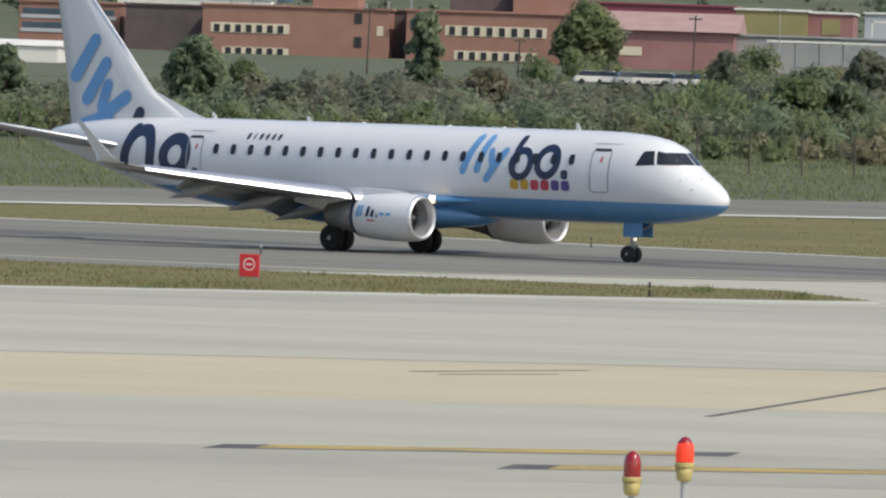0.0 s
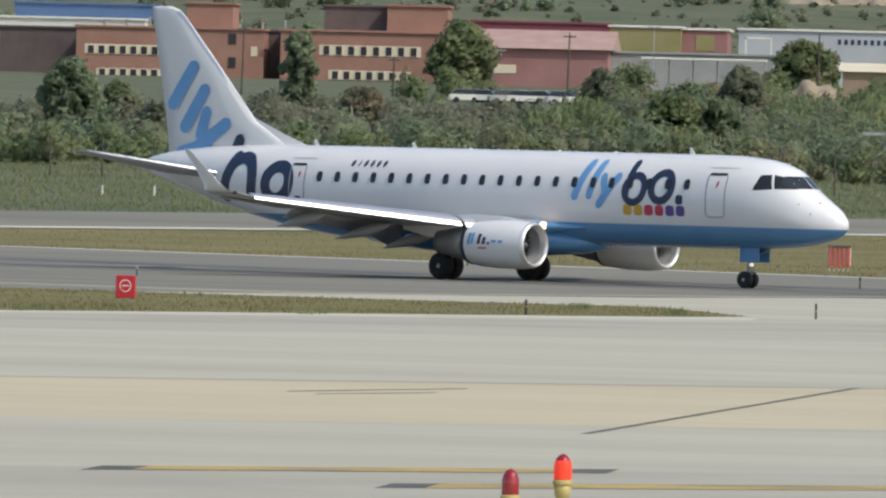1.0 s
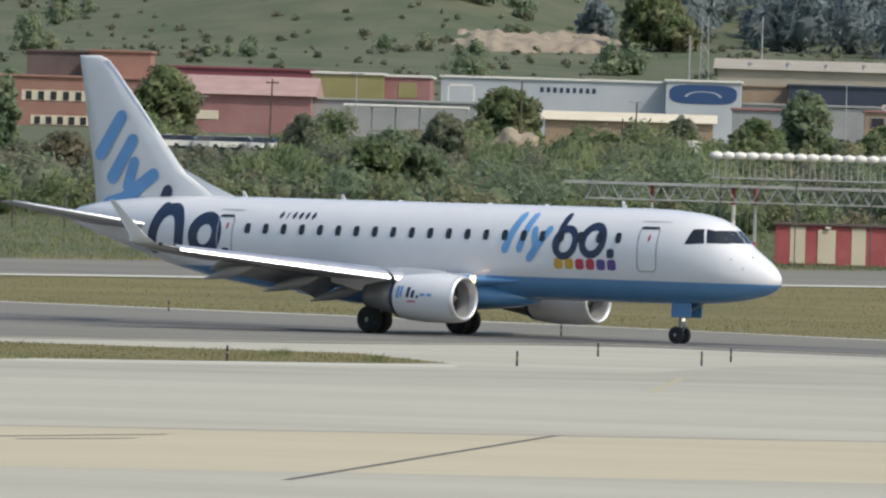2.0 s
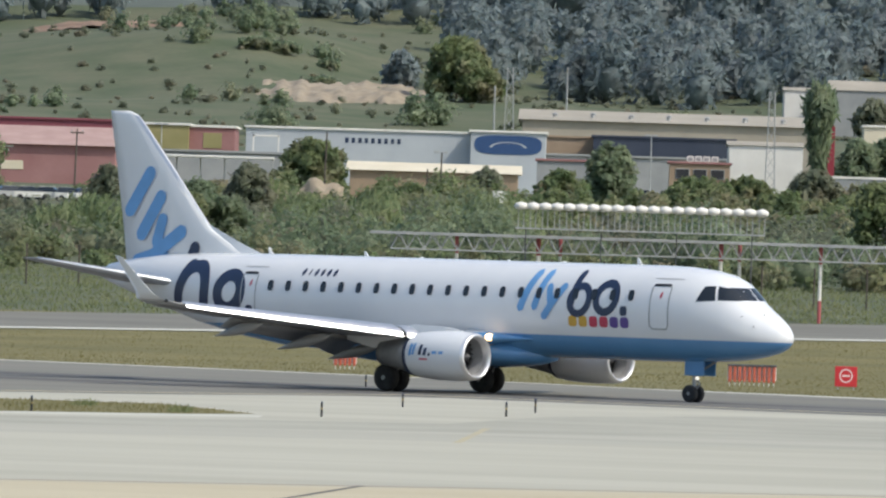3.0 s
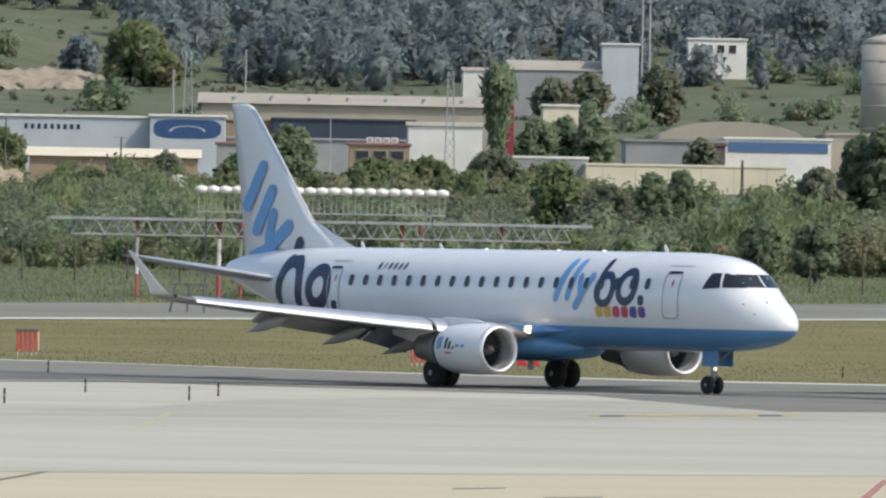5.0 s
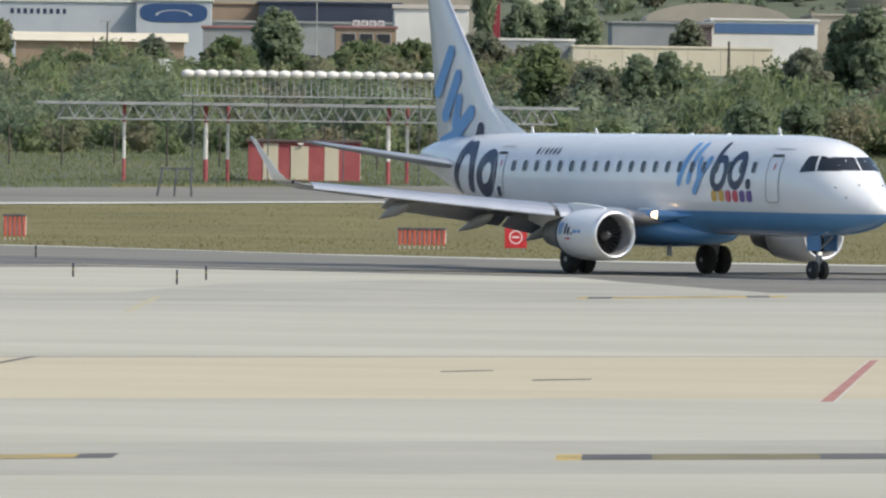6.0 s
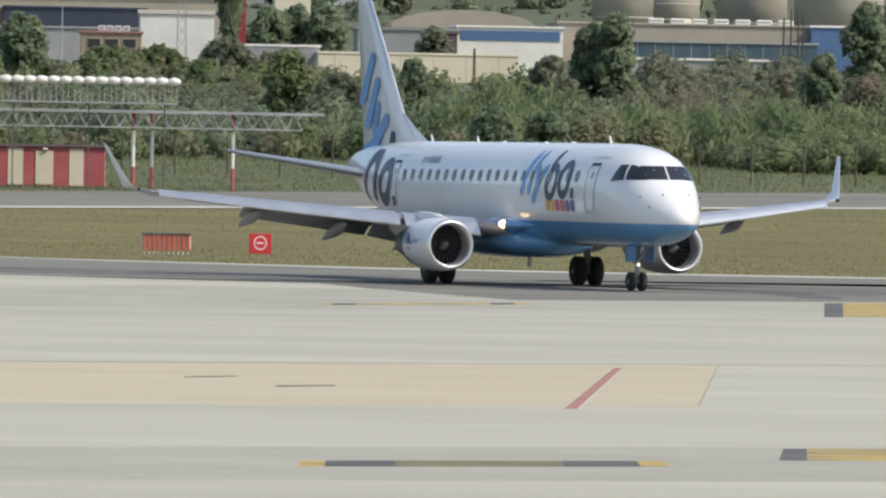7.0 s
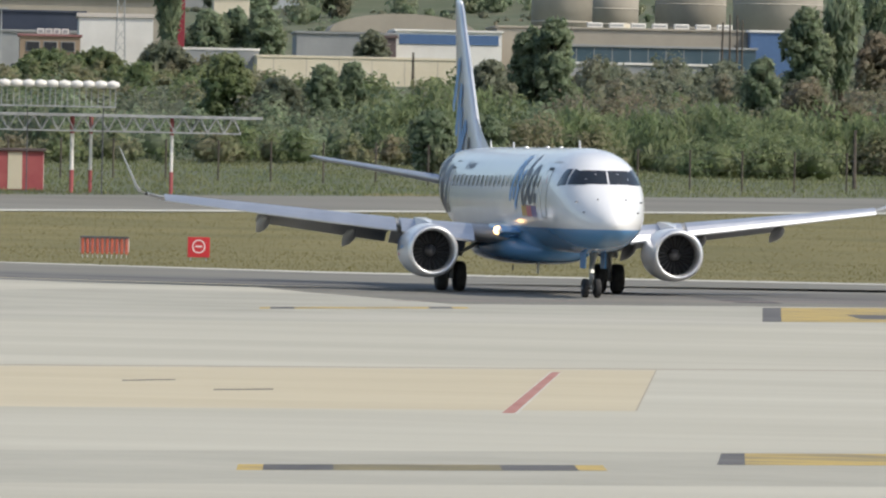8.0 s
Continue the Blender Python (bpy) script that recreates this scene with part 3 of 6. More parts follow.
def wheel(parent, y, x, r, w):
    k = r / 0.46
    prof = [(-w / 2, r * 0.55), (-w / 2, r * 0.86), (-w * 0.4, r * 0.96), (-w * 0.2, r), (w * 0.2, r), (w * 0.4, r * 0.96), (w / 2, r * 0.86), (w / 2, r * 0.55)]
    ob = part("wheel", spin(prof, "Y", 28), TYRE, parent, "black rubber tyre", smooth=True)
    ob.matrix_basis = Matrix.Translation((x, y, r))
    for s in (-1, 1):
        bm = spin([(s * w * 0.30, r * 0.57), (s * w * 0.47, r * 0.55), (s * w * 0.40, r * 0.45), (s * w * 0.36, r * 0.2), (s * w * 0.52, r * 0.15), (s * w * 0.52, 0)], "Y", 18)
        for q in range(6):
            a = q * math.pi / 3
            rod(bm, (r * 0.34 * math.cos(a), s * w * 0.34, r * 0.34 * math.sin(a)), (r * 0.34 * math.cos(a), s * w * 0.46, r * 0.34 * math.sin(a)), 0.03 * k, n=6)
        part("rim", bm, STEEL, ob, "grey metal wheel rim")
    return ob


def airliner():
    jet = thing("airliner", Matrix.Identity(4), "white and blue twin-engine regional airliner taxiing", "aeroplane")
    xs = []
    for a, b in zip(STATIONS, STATIONS[1:]):
        n = max(1, int((a[0] - b[0]) / 0.5))
        xs += [a[0] + (b[0] - a[0]) * i / n for i in range(n)]
    xs.append(STATIONS[-1][0])
    part("fuselage", loft(bmesh.new(), [ring_at(x) for x in xs]), FUSELAGE, jet, "white fuselage with sky-blue belly", smooth=True)
    # belly fairing
    bm = bmesh.new()
    rings = []
    for x, w, zb, zt in ((5.0, 0.5, 1.20, 1.6), (4.0, 1.3, 1.02, 1.9), (2.5, 1.62, 0.92, 2.1), (0, 1.68, 0.90, 2.12), (-2.2, 1.6, 0.95, 2.0), (-4.0, 1.2, 1.12, 1.8), (-5.2, 0.5, 1.26, 1.55)):
        rings.append([(x, w * math.copysign(abs(math.cos(a)) ** 0.8, math.cos(a)), (zb + zt) / 2 + (zt - zb) / 2 * math.copysign(abs(math.sin(a)) ** 0.8, math.sin(a))) for a in [2 * math.pi * k / 28 for k in range(28)]])
    part("belly_fairing", loft(bm, rings), FUSELAGE, jet, "sky-blue belly fairing", smooth=True)
    # wings
    stations = ((1.0, 3.75, 1.80, 6.6, 0.11, 0.02), (1.5, 3.52, 1.84, 6.2, 0.11, 0.02), (4.4, 2.25, 2.10, 3.95, 0.10, 0.03), (8.0, 0.32, 2.45, 2.75, 0.085, 0.03), (11.9, -1.76, 2.84, 1.5, 0.07, 0.02), (12.2, -1.98, 2.92, 1.38, 0.07, 0.01))
    for s in (-1, 1):
        wing = part("wing", wing_mesh(stations, s), GREYPAINT, jet, "grey wing", smooth=True)
        # slats, run out ahead of the leading edge and tilted down, in an outer and an inner length
        for a, b in ((4.75, 11.75), (2.4, 4.6)):
            bm = bmesh.new()
            rings = []
            for k in range(5):
                span = a + (b - a) * k / 4
                ld, z, ch = (float(np.interp(span, [q[0] for q in stations], [q[i] for q in stations])) for i in (1, 2, 3))
                d = 0.135 * ch ** 0.75
                rings.append([(ld + px * d, s * span, z + pz * d) for px, pz in ((0.62, -0.66), (0.66, -0.52), (0.45, -0.16), (0.05, 0.20), (-0.5, 0.46), (-1.0, 0.58), (-1.0, 0.52), (-0.45, 0.34), (0.05, 0.02), (0.4, -0.36))])
            part("slat", loft(bm, rings), SLATPAINT, wing, "extended pale metal slat", smooth=False)
        # flaps hang down behind the wing
        for (y0, x0, z0, c0), (y1, x1, z1, c1) in (((1.7, -2.1, 1.70, 1.35), (4.3, -1.35, 1.98, 1.05)), ((4.45, -1.35, 1.98, 1.0), (8.6, -2.15, 2.40, 0.72))):
            bm = bmesh.new()
            rr = []
            for y, x, z, c in ((y0, x0, z0, c0), (y1, x1, z1, c1)):
                rr.append([(x + 0.1, s * y, z + 0.02), (x - c * 0.3, s * y, z - 0.02), (x - c * 0.88, s * y, z - c * 0.42), (x - c * 0.84, s * y, z - c * 0.46), (x - c * 0.3, s * y, z - 0.16), (x + 0.08, s * y, z - 0.10)])
            part("flap", loft(bm, rr), GREYPAINT, wing, "lowered grey flap", smooth=True)
        bm = bmesh.new()
        rr = [[(px, s * y, z + pz) for px, pz in foil(c, 0.09, x, 0.02)] for y, x, z, c in ((8.75, -2.2, 2.42, 0.75), (11.7, -2.85, 2.74, 0.5))]
        part("aileron", loft(bm, rr), GREYPAINT, wing, smooth=True)
        for y, x, z, ln in ((8.5, -0.9, 2.25, 2.3), (5.76, -0.1, 1.92, 2.6), (3.4, 0.2, 1.62, 2.6)):
            prof = [(-ln * t, 0.19 * math.sin(math.pi * min(1, t * 1.0) ** 0.75) + 0.004) for t in [i / 9 for i in range(10)]]
            bm = spin(prof, "X", 12)
            bmesh.ops.rotate(bm, cent=(0, 0, 0), matrix=Matrix.Rotation(radians(-13), 3, "Y"), verts=bm.verts)
            bmesh.ops.translate(bm, vec=(x, s * y, z), verts=bm.verts)
            part("flap_fairing", bm, GREYPAINT, wing, "grey flap track fairing", smooth=True)
        # winglet
        bm = bmesh.new()
        rings = []
        for y, x, z, c in ((12.2, -1.98, 2.92, 1.38), (12.42, -2.2, 3.0, 1.12), (12.55, -2.5, 3.22, 0.72), (12.97, -3.5, 4.36, 0.30), (13.0, -3.66, 4.42, 0.16)):
            lean = 0.25 if y < 12.3 else 0.9
            rings.append([(px, s * (y + (pz * lean)), z + pz * (1 - lean)) for px, pz in foil(c, 0.07, x)])
        part("winglet", loft(bm, rings), PAINT_WHITE, wing, "white upturned winglet", smooth=True)
        rod_bm = spin([(-0.10, 0.0), (-0.08, 0.05), (0.0, 0.06), (0.06, 0.03), (0.08, 0)], "X", 10, (-2.0, s * 12.3, 2.93))
        part("tip_lamp", rod_bm, DARK, wing, "dark wingtip lamp cover")
        # landing light in the wing root
        bm = spin([(-0.14, 0.11), (0, 0.13), (0.04, 0.09), (0.05, 0)], "X", 16, (3.66, s * 1.7, 2.0))
        part("landing_light", bm, LANDING, jet, "lit warm landing light")
        bm = bmesh.new()
        loft(bm, [[(x, s * (1.2 + w * math.cos(a)), 1.98 + hh * math.sin(a)) for a in [2 * math.pi * k / 14 for k in range(14)]] for x, w, hh in ((5.2, 0.1, 0.03), (4.4, 0.34, 0.12), (3.75, 0.5, 0.2), (3.5, 0.55, 0.24), (2.5, 0.8, 0.3))])
        part("wing_root_fairing", bm, FUSELAGE, jet, smooth=True)
        # engine
        cy, cz = s * 3.97, 1.32
        cowl = [(2.25, 0.72), (2.6, 0.80), (3.3, 0.855), (4.1, 0.865), (4.6, 0.845), (4.85, 0.815)]
        eng = part("engine", spin(cowl, "X", 40, (0, cy, cz), False), PAINT_WHITE, jet, "white engine nacelle", smooth=True)
        part("cowl_ring", spin([(2.2, 0.70), (2.2, 0.735), (2.32, 0.755), (2.34, 0.74)], "X", 40, (0, cy, cz), False), NAVY, eng, "dark ring at the rear of the cowl", smooth=True)
        bm = bmesh.new()
        lip = [(4.85, 0.822), (4.95, 0.785), (5.0, 0.735), (4.98, 0.69), (4.88, 0.655), (4.7, 0.64)]
        loft(bm, [[(x, cy + r * math.cos(a), cz + r * math.sin(a)) for a in [2 * math.pi * k / 40 for k in range(40)]] for x, r in lip], caps=False)
        part("intake_lip", bm, METAL, eng, "polished intake lip", smooth=True)
        bm = bmesh.new()
        loft(bm, [[(x, cy + r * math.cos(a), cz + r * math.sin(a)) for a in [2 * math.pi * k / 40 for k in range(40)]] for x, r in ((4.7, 0.638), (4.2, 0.66), (3.7, 0.66))], caps=False)
        part("intake_duct", bm, GREYPAINT, eng, "grey intake duct", smooth=True)
        fan = plain("fan_dark", (0.10, 0.10, 0.105), 0.5, 0.3)
        for k in range(22):
            a = 2 * math.pi * k / 22
            bm = bmesh.new()
            bm.faces.new([bm.verts.new((x, cy + r * math.cos(a + t), cz + r * math.sin(a + t))) for x, r, t in ((4.32, 0.17, 0), (4.22, 0.17, 0.12), (4.17, 0.65, 0.24), (4.30, 0.65, 0.1))])
            part("fan_blade", bm, fan, eng)
        part("spinner", spin([(4.2, 0.2), (4.35, 0.18), (4.55, 0.1), (4.65, 0.0)], "X", 18, (0, cy, cz)), fan, eng, "dark grey fan spinner", smooth=True)
        part("fan_disc", spin([(4.12, 0.66), (4.1, 0.0)], "X", 24, (0, cy, cz)), DARK, eng)
        part("core_exhaust", spin([(2.35, 0.72), (1.6, 0.56), (1.1, 0.47), (0.75, 0.42), (0.8, 0.36), (1.2, 0.3), (0.5, 0.06)], "X", 28, (0, cy, cz + 0.02)), AFTCOWL, eng, "grey metal exhaust nozzle", smooth=True)
        bm = bmesh.new()
        loft(bm, [[(x, cy + w, zt), (x, cy - w, zt), (x, cy - w * 1.2, zb), (x, cy + w * 1.2, zb)] for x, w, zt, zb in ((4.3, 0.04, 2.2, 2.1), (3.6, 0.13, 2.3, 2.0), (2.2, 0.18, 2.36, 1.6), (0.4, 0.16, 2.1, 1.5), (-0.9, 0.05, 1.95, 1.75))])
        part("pylon", bm, PAINT_WHITE, eng, smooth=False)
        for xx, ln, mt, zz, wd in ((2.62, 0.42, SKYBLUE, 1.50, 0.13), (2.78, 0.4, SKYBLUE, 1.52, 0.1), (3.1, 0.36, NAVY, 1.50, 0.14), (3.32, 0.26, NAVY, 1.44, 0.14), (3.52, 0.09, NAVY, 1.35, 0.1), (3.75, 0.1, SKYBLUE, 1.42, 0.22), (4.05, 0.1, SKYBLUE, 1.42, 0.2), (3.25, 0.06, LIVERY_RED, 1.18, 0.38)):
            bm = bmesh.new()
            n = 8
            rows = []
            for i in range(n + 1):
                zz2 = zz - ln / 2 + ln * i / n
                row = []
                for j in (-1, 1):
                    x = xx + j * wd / 2 + (zz2 - zz) * 0.15
                    r = float(np.interp(x, [c[0] for c in cowl], [c[1] for c in cowl])) + 0.008
                    dz = max(-0.99, min(0.99, (zz2 - cz) / r))
                    row.append(bm.verts.new((x, cy + s * r * math.sqrt(1 - dz * dz), zz2)))
                rows.append(row)
            for p, q in zip(rows, rows[1:]):
                bm.faces.new((p[0], p[1], q[1], q[0]))
            part("nacelle_marking", bm, mt, eng)
        # tailplane
        tail = ((0.4, -11.3, 3.52, 3.0, 0.10, 0), (1.1, -11.75, 3.56, 2.75, 0.10, 0), (4.7, -14.2, 4.18, 1.2, 0.09, 0), (5.0, -14.7, 4.26, 0.8, 0.06, 0))
        stab = part("tailplane", wing_mesh(tail, s), GREYPAINT, jet, "grey horizontal tailplane", smooth=True)
        bm = bmesh.new()
        rr = []
        for span, ld, z, ch, th, dr in tail[1:]:
            rr.append([(ld - 0.12 * ch, s * span, z + 0.062 * ch), (ld - 0.02 * ch, s * span, z + 0.03 * ch), (ld + 0.02, s * span, z), (ld - 0.02 * ch, s * span, z - 0.03 * ch), (ld - 0.12 * ch, s * span, z - 0.052 * ch)])
        part("tailplane_edge", loft(bm, rr, close=False), SLATPAINT, stab, "bare-metal tailplane leading edge", smooth=True)
    # fin with its dorsal fillet
    bm = bmesh.new()
    rings = []
    for z, xl, xt, th in ((4.0, -9.0, -14.9, 0.16), (4.68, -9.35, -14.98, 0.165), (5.5, -10.85, -15.1, 0.165), (7.6, -12.75, -15.5, 0.13), (9.2, -14.22, -15.82, 0.10), (9.55, -14.6, -15.88, 0.085), (9.68, -14.95, -15.9, 0.05)):
        prof = [(0, 0), (0.02, 0.45), (0.08, 0.8), (0.25, 1.0), (0.5, 1.0), (0.8, 0.5), (1, 0.06)]
        ring = [(xl + (xt - xl) * a, b * th, z) for a, b in prof] + [(xl + (xt - xl) * a, -b * th, z) for a, b in prof[:0:-1]]
        rings.append(ring)
    fin = part("fin", loft(bm, rings), PAINT_WHITE, jet, "tall white tail fin", smooth=True)
    bm = bmesh.new()
    loft(bm, [[(x, 0.0, zt), (x, -w, zb), (x, w, zb)] for x, zt, w, zb in ((-8.45, 4.66, 0.02, 4.6), (-9.6, 5.08, 0.10, 4.55), (-11.0, 5.66, 0.15, 4.5), (-12.0, 5.9, 0.12, 4.5))])
    part("dorsal_fin", bm, PAINT_WHITE, jet, "white dorsal fillet")
    bm = bmesh.new()
    rr = []
    for z, x in ((5.45, -10.82), (7.6, -12.73), (9.2, -14.2), (9.5, -14.52)):
        rr.append([(x - 0.16, 0.085, z), (x - 0.04, 0.05, z), (x + 0.02, 0, z), (x - 0.04, -0.05, z), (x - 0.16, -0.085, z)])
    part("fin_edge", loft(bm, rr, close=False), SLATPAINT, fin, "bare-metal fin leading edge", smooth=True)
    # tail and side livery as plain slanted bars, rings and dots
    for s in (-1, 1):
        lift = 0.012
        for pts, w in ((((-14.8, 5.9), (-13.6, 7.65)), 0.5), (((-14.2, 5.05), (-13.05, 6.8)), 0.5), (((-13.4, 4.75), (-13.0, 6.0)), 0.46), (((-14.0, 4.15), (-11.95, 5.5)), 0.5)):
            lift += 0.006
            decal_path(pts, w, SKYBLUE, fin, "fin_stroke", s, fin=True, out=lift)
        decal_path(((-14.5, 4.15), (-12.8, 4.6)), 0.62, SKYBLUE, fin, "fin_stroke", s, fin=True, out=0.012)
        decal_path(((-11.72, 4.25), (-11.38, 5.0)), 0.46, NAVY, fin, "fin_stroke", s, fin=True, out=0.03)
        decal_path(((-11.45, 2.55), (-11.3, 3.4), (-10.9, 4.1), (-10.3, 4.2), (-9.95, 3.7), (-10.05, 2.6)), 0.46, NAVY, jet, "side_arch", s)
        decal_path(((-11.25, 3.5), (-10.85, 4.4)), 0.4, NAVY, jet, "side_bar", s, out=0.018)
        decal_path(oval(-8.75, 3.28, 0.56, 0.6, 0.12), 0.46, NAVY, jet, "side_ring", s, closed=True)
        pane(-7.75, 2.66, 0.34, 0.34, NAVY, jet, "side_dot", s)
        for pts, w in ((((4.75, 2.95), (5.35, 4.42)), 0.3), (((5.4, 3.0), (5.85, 4.42)), 0.28), (((6.0, 3.95), (6.15, 3.2)), 0.26), (((6.75, 3.95), (5.8, 2.7)), 0.28)):
            lift += 0.005
            decal_path(pts, w, SKYBLUE, jet, "side_bar", s, out=lift - 0.03)
        decal_path(((7.28, 4.44), (7.02, 3.05)), 0.26, NAVY, jet, "side_bar", s, out=0.018)
        decal_path(oval(7.42, 3.4, 0.42, 0.48, 0.12), 0.26, NAVY, jet, "side_ring", s, closed=True)
        decal_path(oval(8.6, 3.5, 0.44, 0.5, 0.12), 0.28, NAVY, jet, "side_ring", s, closed=True)
        pane(9.4, 3.06, 0.32, 0.34, NAVY, jet, "side_dot", s)
        for i, mt in enumerate((LIVERY_YELLOW, LIVERY_YELLOW, LIVERY_RED, LIVERY_RED, LIVERY_PURPLE, LIVERY_PURPLE)):
            x = 7.15 + i * 0.46
            pane(x, 2.66, 0.38, 0.38, mt, jet, "livery_square", s, 0.011)
        # small registration marks drawn as bars
        for i in range(6):
            decal_path(((-5.4 + i * 0.29, 3.93), (-5.32 + i * 0.29, 4.19)), 0.15 if i != 1 else 0.07, NAVY, jet, "registration_bar", s)
        for i in range(21):
            pane(-6.74 + i * 0.8215, 3.55 + i * 0.003, 0.25, 0.38, GLASS, jet, "cabin_window", s, 0.032)
        # doors, outlined
        for x0, x1, z0, z1, nm in ((10.55, 11.35, 2.48, 4.02, "front_door"), (-8.15, -7.45, 2.48, 4.0, "rear_door")):
            ob = patch(((x0, z0), (x1, z0), (x1, z1), (x0, z1)), PAINT_WHITE, jet, nm, s, 0.006, 8, "white cabin door with a grey outline")
            loop = [(x0 + 0.1, z0), (x1 - 0.1, z0), (x1, z0 + 0.12), (x1, z1 - 0.12), (x1 - 0.1, z1), (x0 + 0.1, z1), (x0, z1 - 0.12), (x0, z0 + 0.12)]
            decal_path(loop, 0.045, STEEL, ob, "door_outline", s, closed=True, out=0.014)
            decal_path(((x0 + 0.02, z1 - 0.02), (x1 - 0.02, z1 - 0.02)), 0.09, DARK, ob, "door_top_seal", s, out=0.02)
            decal_path(((x0 + 0.42, z1 - 0.5), (x0 + 0.47, z1 - 0.25)), 0.09, LIVERY_RED, ob, "door_marking", s, out=0.016)
            decal_path(((x0 - 0.1, z1 + 0.2), (x1 + 0.35, z1 + 0.2)), 0.03, STEEL, jet, "rain_gutter", s)
        # cockpit glazing
        patch(((12.45, 3.47), (13.18, 3.52), (13.0, 4.02), (12.62, 4.0)), GLASS, jet, "cockpit_window", s, 0.012, 6, "dark cockpit side window")
        patch(((13.26, 3.53), (13.95, 3.53), (13.55, 3.93), (13.08, 4.02)), GLASS, jet, "windscreen", s, 0.012, 8, "dark windscreen pane")
        # small probes and nose marks
        rod_bm = rod(bmesh.new(), (14.2, s * 0.98, 3.0), (14.24, s * 1.05, 3.0), 0.024)
        part("air_probe", rod_bm, DARKMETAL, jet)
        part("air_probe", rod(bmesh.new(), (14.6, s * 0.82, 2.68), (14.64, s * 0.88, 2.68), 0.024), DARKMETAL, jet)
        part("air_probe", rod(bmesh.new(), (14.72, s * 0.42, 3.05), (14.76, s * 0.46, 3.1), 0.02), DARKMETAL, jet)
    # centre windscreen panes follow the nose slope
    bm = bmesh.new()
    for s in (-1, 1):
        rows = []
        for i in range(7):
            zt = 3.55 + 0.43 * i / 6
            row = []
            for j in range(6):
                a = 0.025 + 0.775 * j / 5
                # walk back from the nose until the skin is met
                x = 14.6
                while half_width(x, zt) < a * (1.0 - 0.1 * i / 6) and x > 12.8:
                    x -= 0.01
                row.append(bm.verts.new((x + 0.012, s * a * (1.0 - 0.1 * i / 6), zt)))
            rows.append(row)
        for r, q in zip(rows, rows[1:]):
            for j in range(5):
                bm.faces.new((r[j], r[j + 1], q[j + 1], q[j]))
    part("windscreen", bm, GLASS, jet, "dark windscreen centre panes", smooth=True)
    # aerials on the roof
    for x, h in ((9.0, 0.24), (-3.4, 0.18), (-7.9, 0.22)):
        bm = bmesh.new()
        loft(bm, [[(x, 0.02, 4.62), (x - 0.22, 0.02, 4.62), (x - 0.22, -0.02, 4.62), (x, -0.02, 4.62)], [(x - 0.17, 0.012, 4.68 + h), (x - 0.26, 0.012, 4.68 + h), (x - 0.26, -0.012, 4.68 + h), (x - 0.17, -0.012, 4.68 + h)]])
        part("blade_aerial", bm, PAINT_WHITE, jet)
    for x in (-1.0, 3.0, 5.5):
        part("roof_light", spin([(4.64, 0.1), (4.70, 0.07), (4.72, 0)], "Z", 12, (x, 0, 0)), PAINT_WHITE, jet)
    part("blade_aerial", bbox(1.4, 1.75, -0.015, 0.015, 0.62, 0.95, 0.01), PAINT_WHITE, jet)
    # gear
    turners = []
    for s in (-1, 1):
        gear = part("main_gear", rod(rod(rod(bmesh.new(), (0.02, s * 2.6, 0.46), (0.1, s * 2.55, 1.95), 0.11, n=14), (0, s * 2.1, 0.46), (0, s * 3.1, 0.46), 0.075, n=12), (0.05, s * 2.55, 1.1), (0.1, s * 1.5, 1.7), 0.06, n=10), STEEL, jet, "grey main landing gear leg")
        bm = rod(rod(bmesh.new(), (0.2, s * 2.6, 0.62), (0.34, s * 2.6, 0.95), 0.035), (0.34, s * 2.6, 0.95), (0.14, s * 2.57, 1.3), 0.035)
        part("torque_link", bm, STEEL, gear)
        part("gear_door", bbox(-0.35, 0.5, s * 2.76, s * 2.80, 1.15, 1.95, 0.01), PAINT_WHITE, gear, "white main gear door")
        for o in (-0.29, 0.29):
            turners.append((wheel(jet, s * 2.6 + o, 0.0, 0.48, 0.36), 0.48))
    gear = part("nose_gear", rod(rod(rod(bmesh.new(), (11.4, 0, 0.30), (11.5, 0, 1.5), 0.08, n=14), (11.4, -0.3, 0.30), (11.4, 0.3, 0.30), 0.055, n=12), (11.45, 0, 0.95), (12.5, 0, 1.5), 0.045, n=10), STEEL, jet, "grey nose landing gear leg")
    part("taxi_lamp", spin([(11.5, 0.05), (11.58, 0.06), (11.6, 0.0)], "X", 12, (0, 0, 0.83)), glow("taxi_lamp_glow", (1.0, 0.95, 0.85), 0.9), gear, "small lit taxi lamp")
    part("torque_link", rod(rod(bmesh.new(), (11.5, 0, 0.42), (11.68, 0, 0.62), 0.03), (11.68, 0, 0.62), (11.5, 0, 0.85), 0.03), STEEL, gear)
    for s in (-1, 1):
        part("gear_door", bbox(11.25, 12.1, s * 0.30, s * 0.34, 0.92, 1.45, 0.015), plain("gear_door_blue", (0.10, 0.27, 0.52), 0.35), gear, "blue nose gear door")
        turners.append((wheel(jet, s * 0.19, 11.4, 0.30, 0.19), 0.30))
    return jet, turners


JET, TURNERS = airliner()


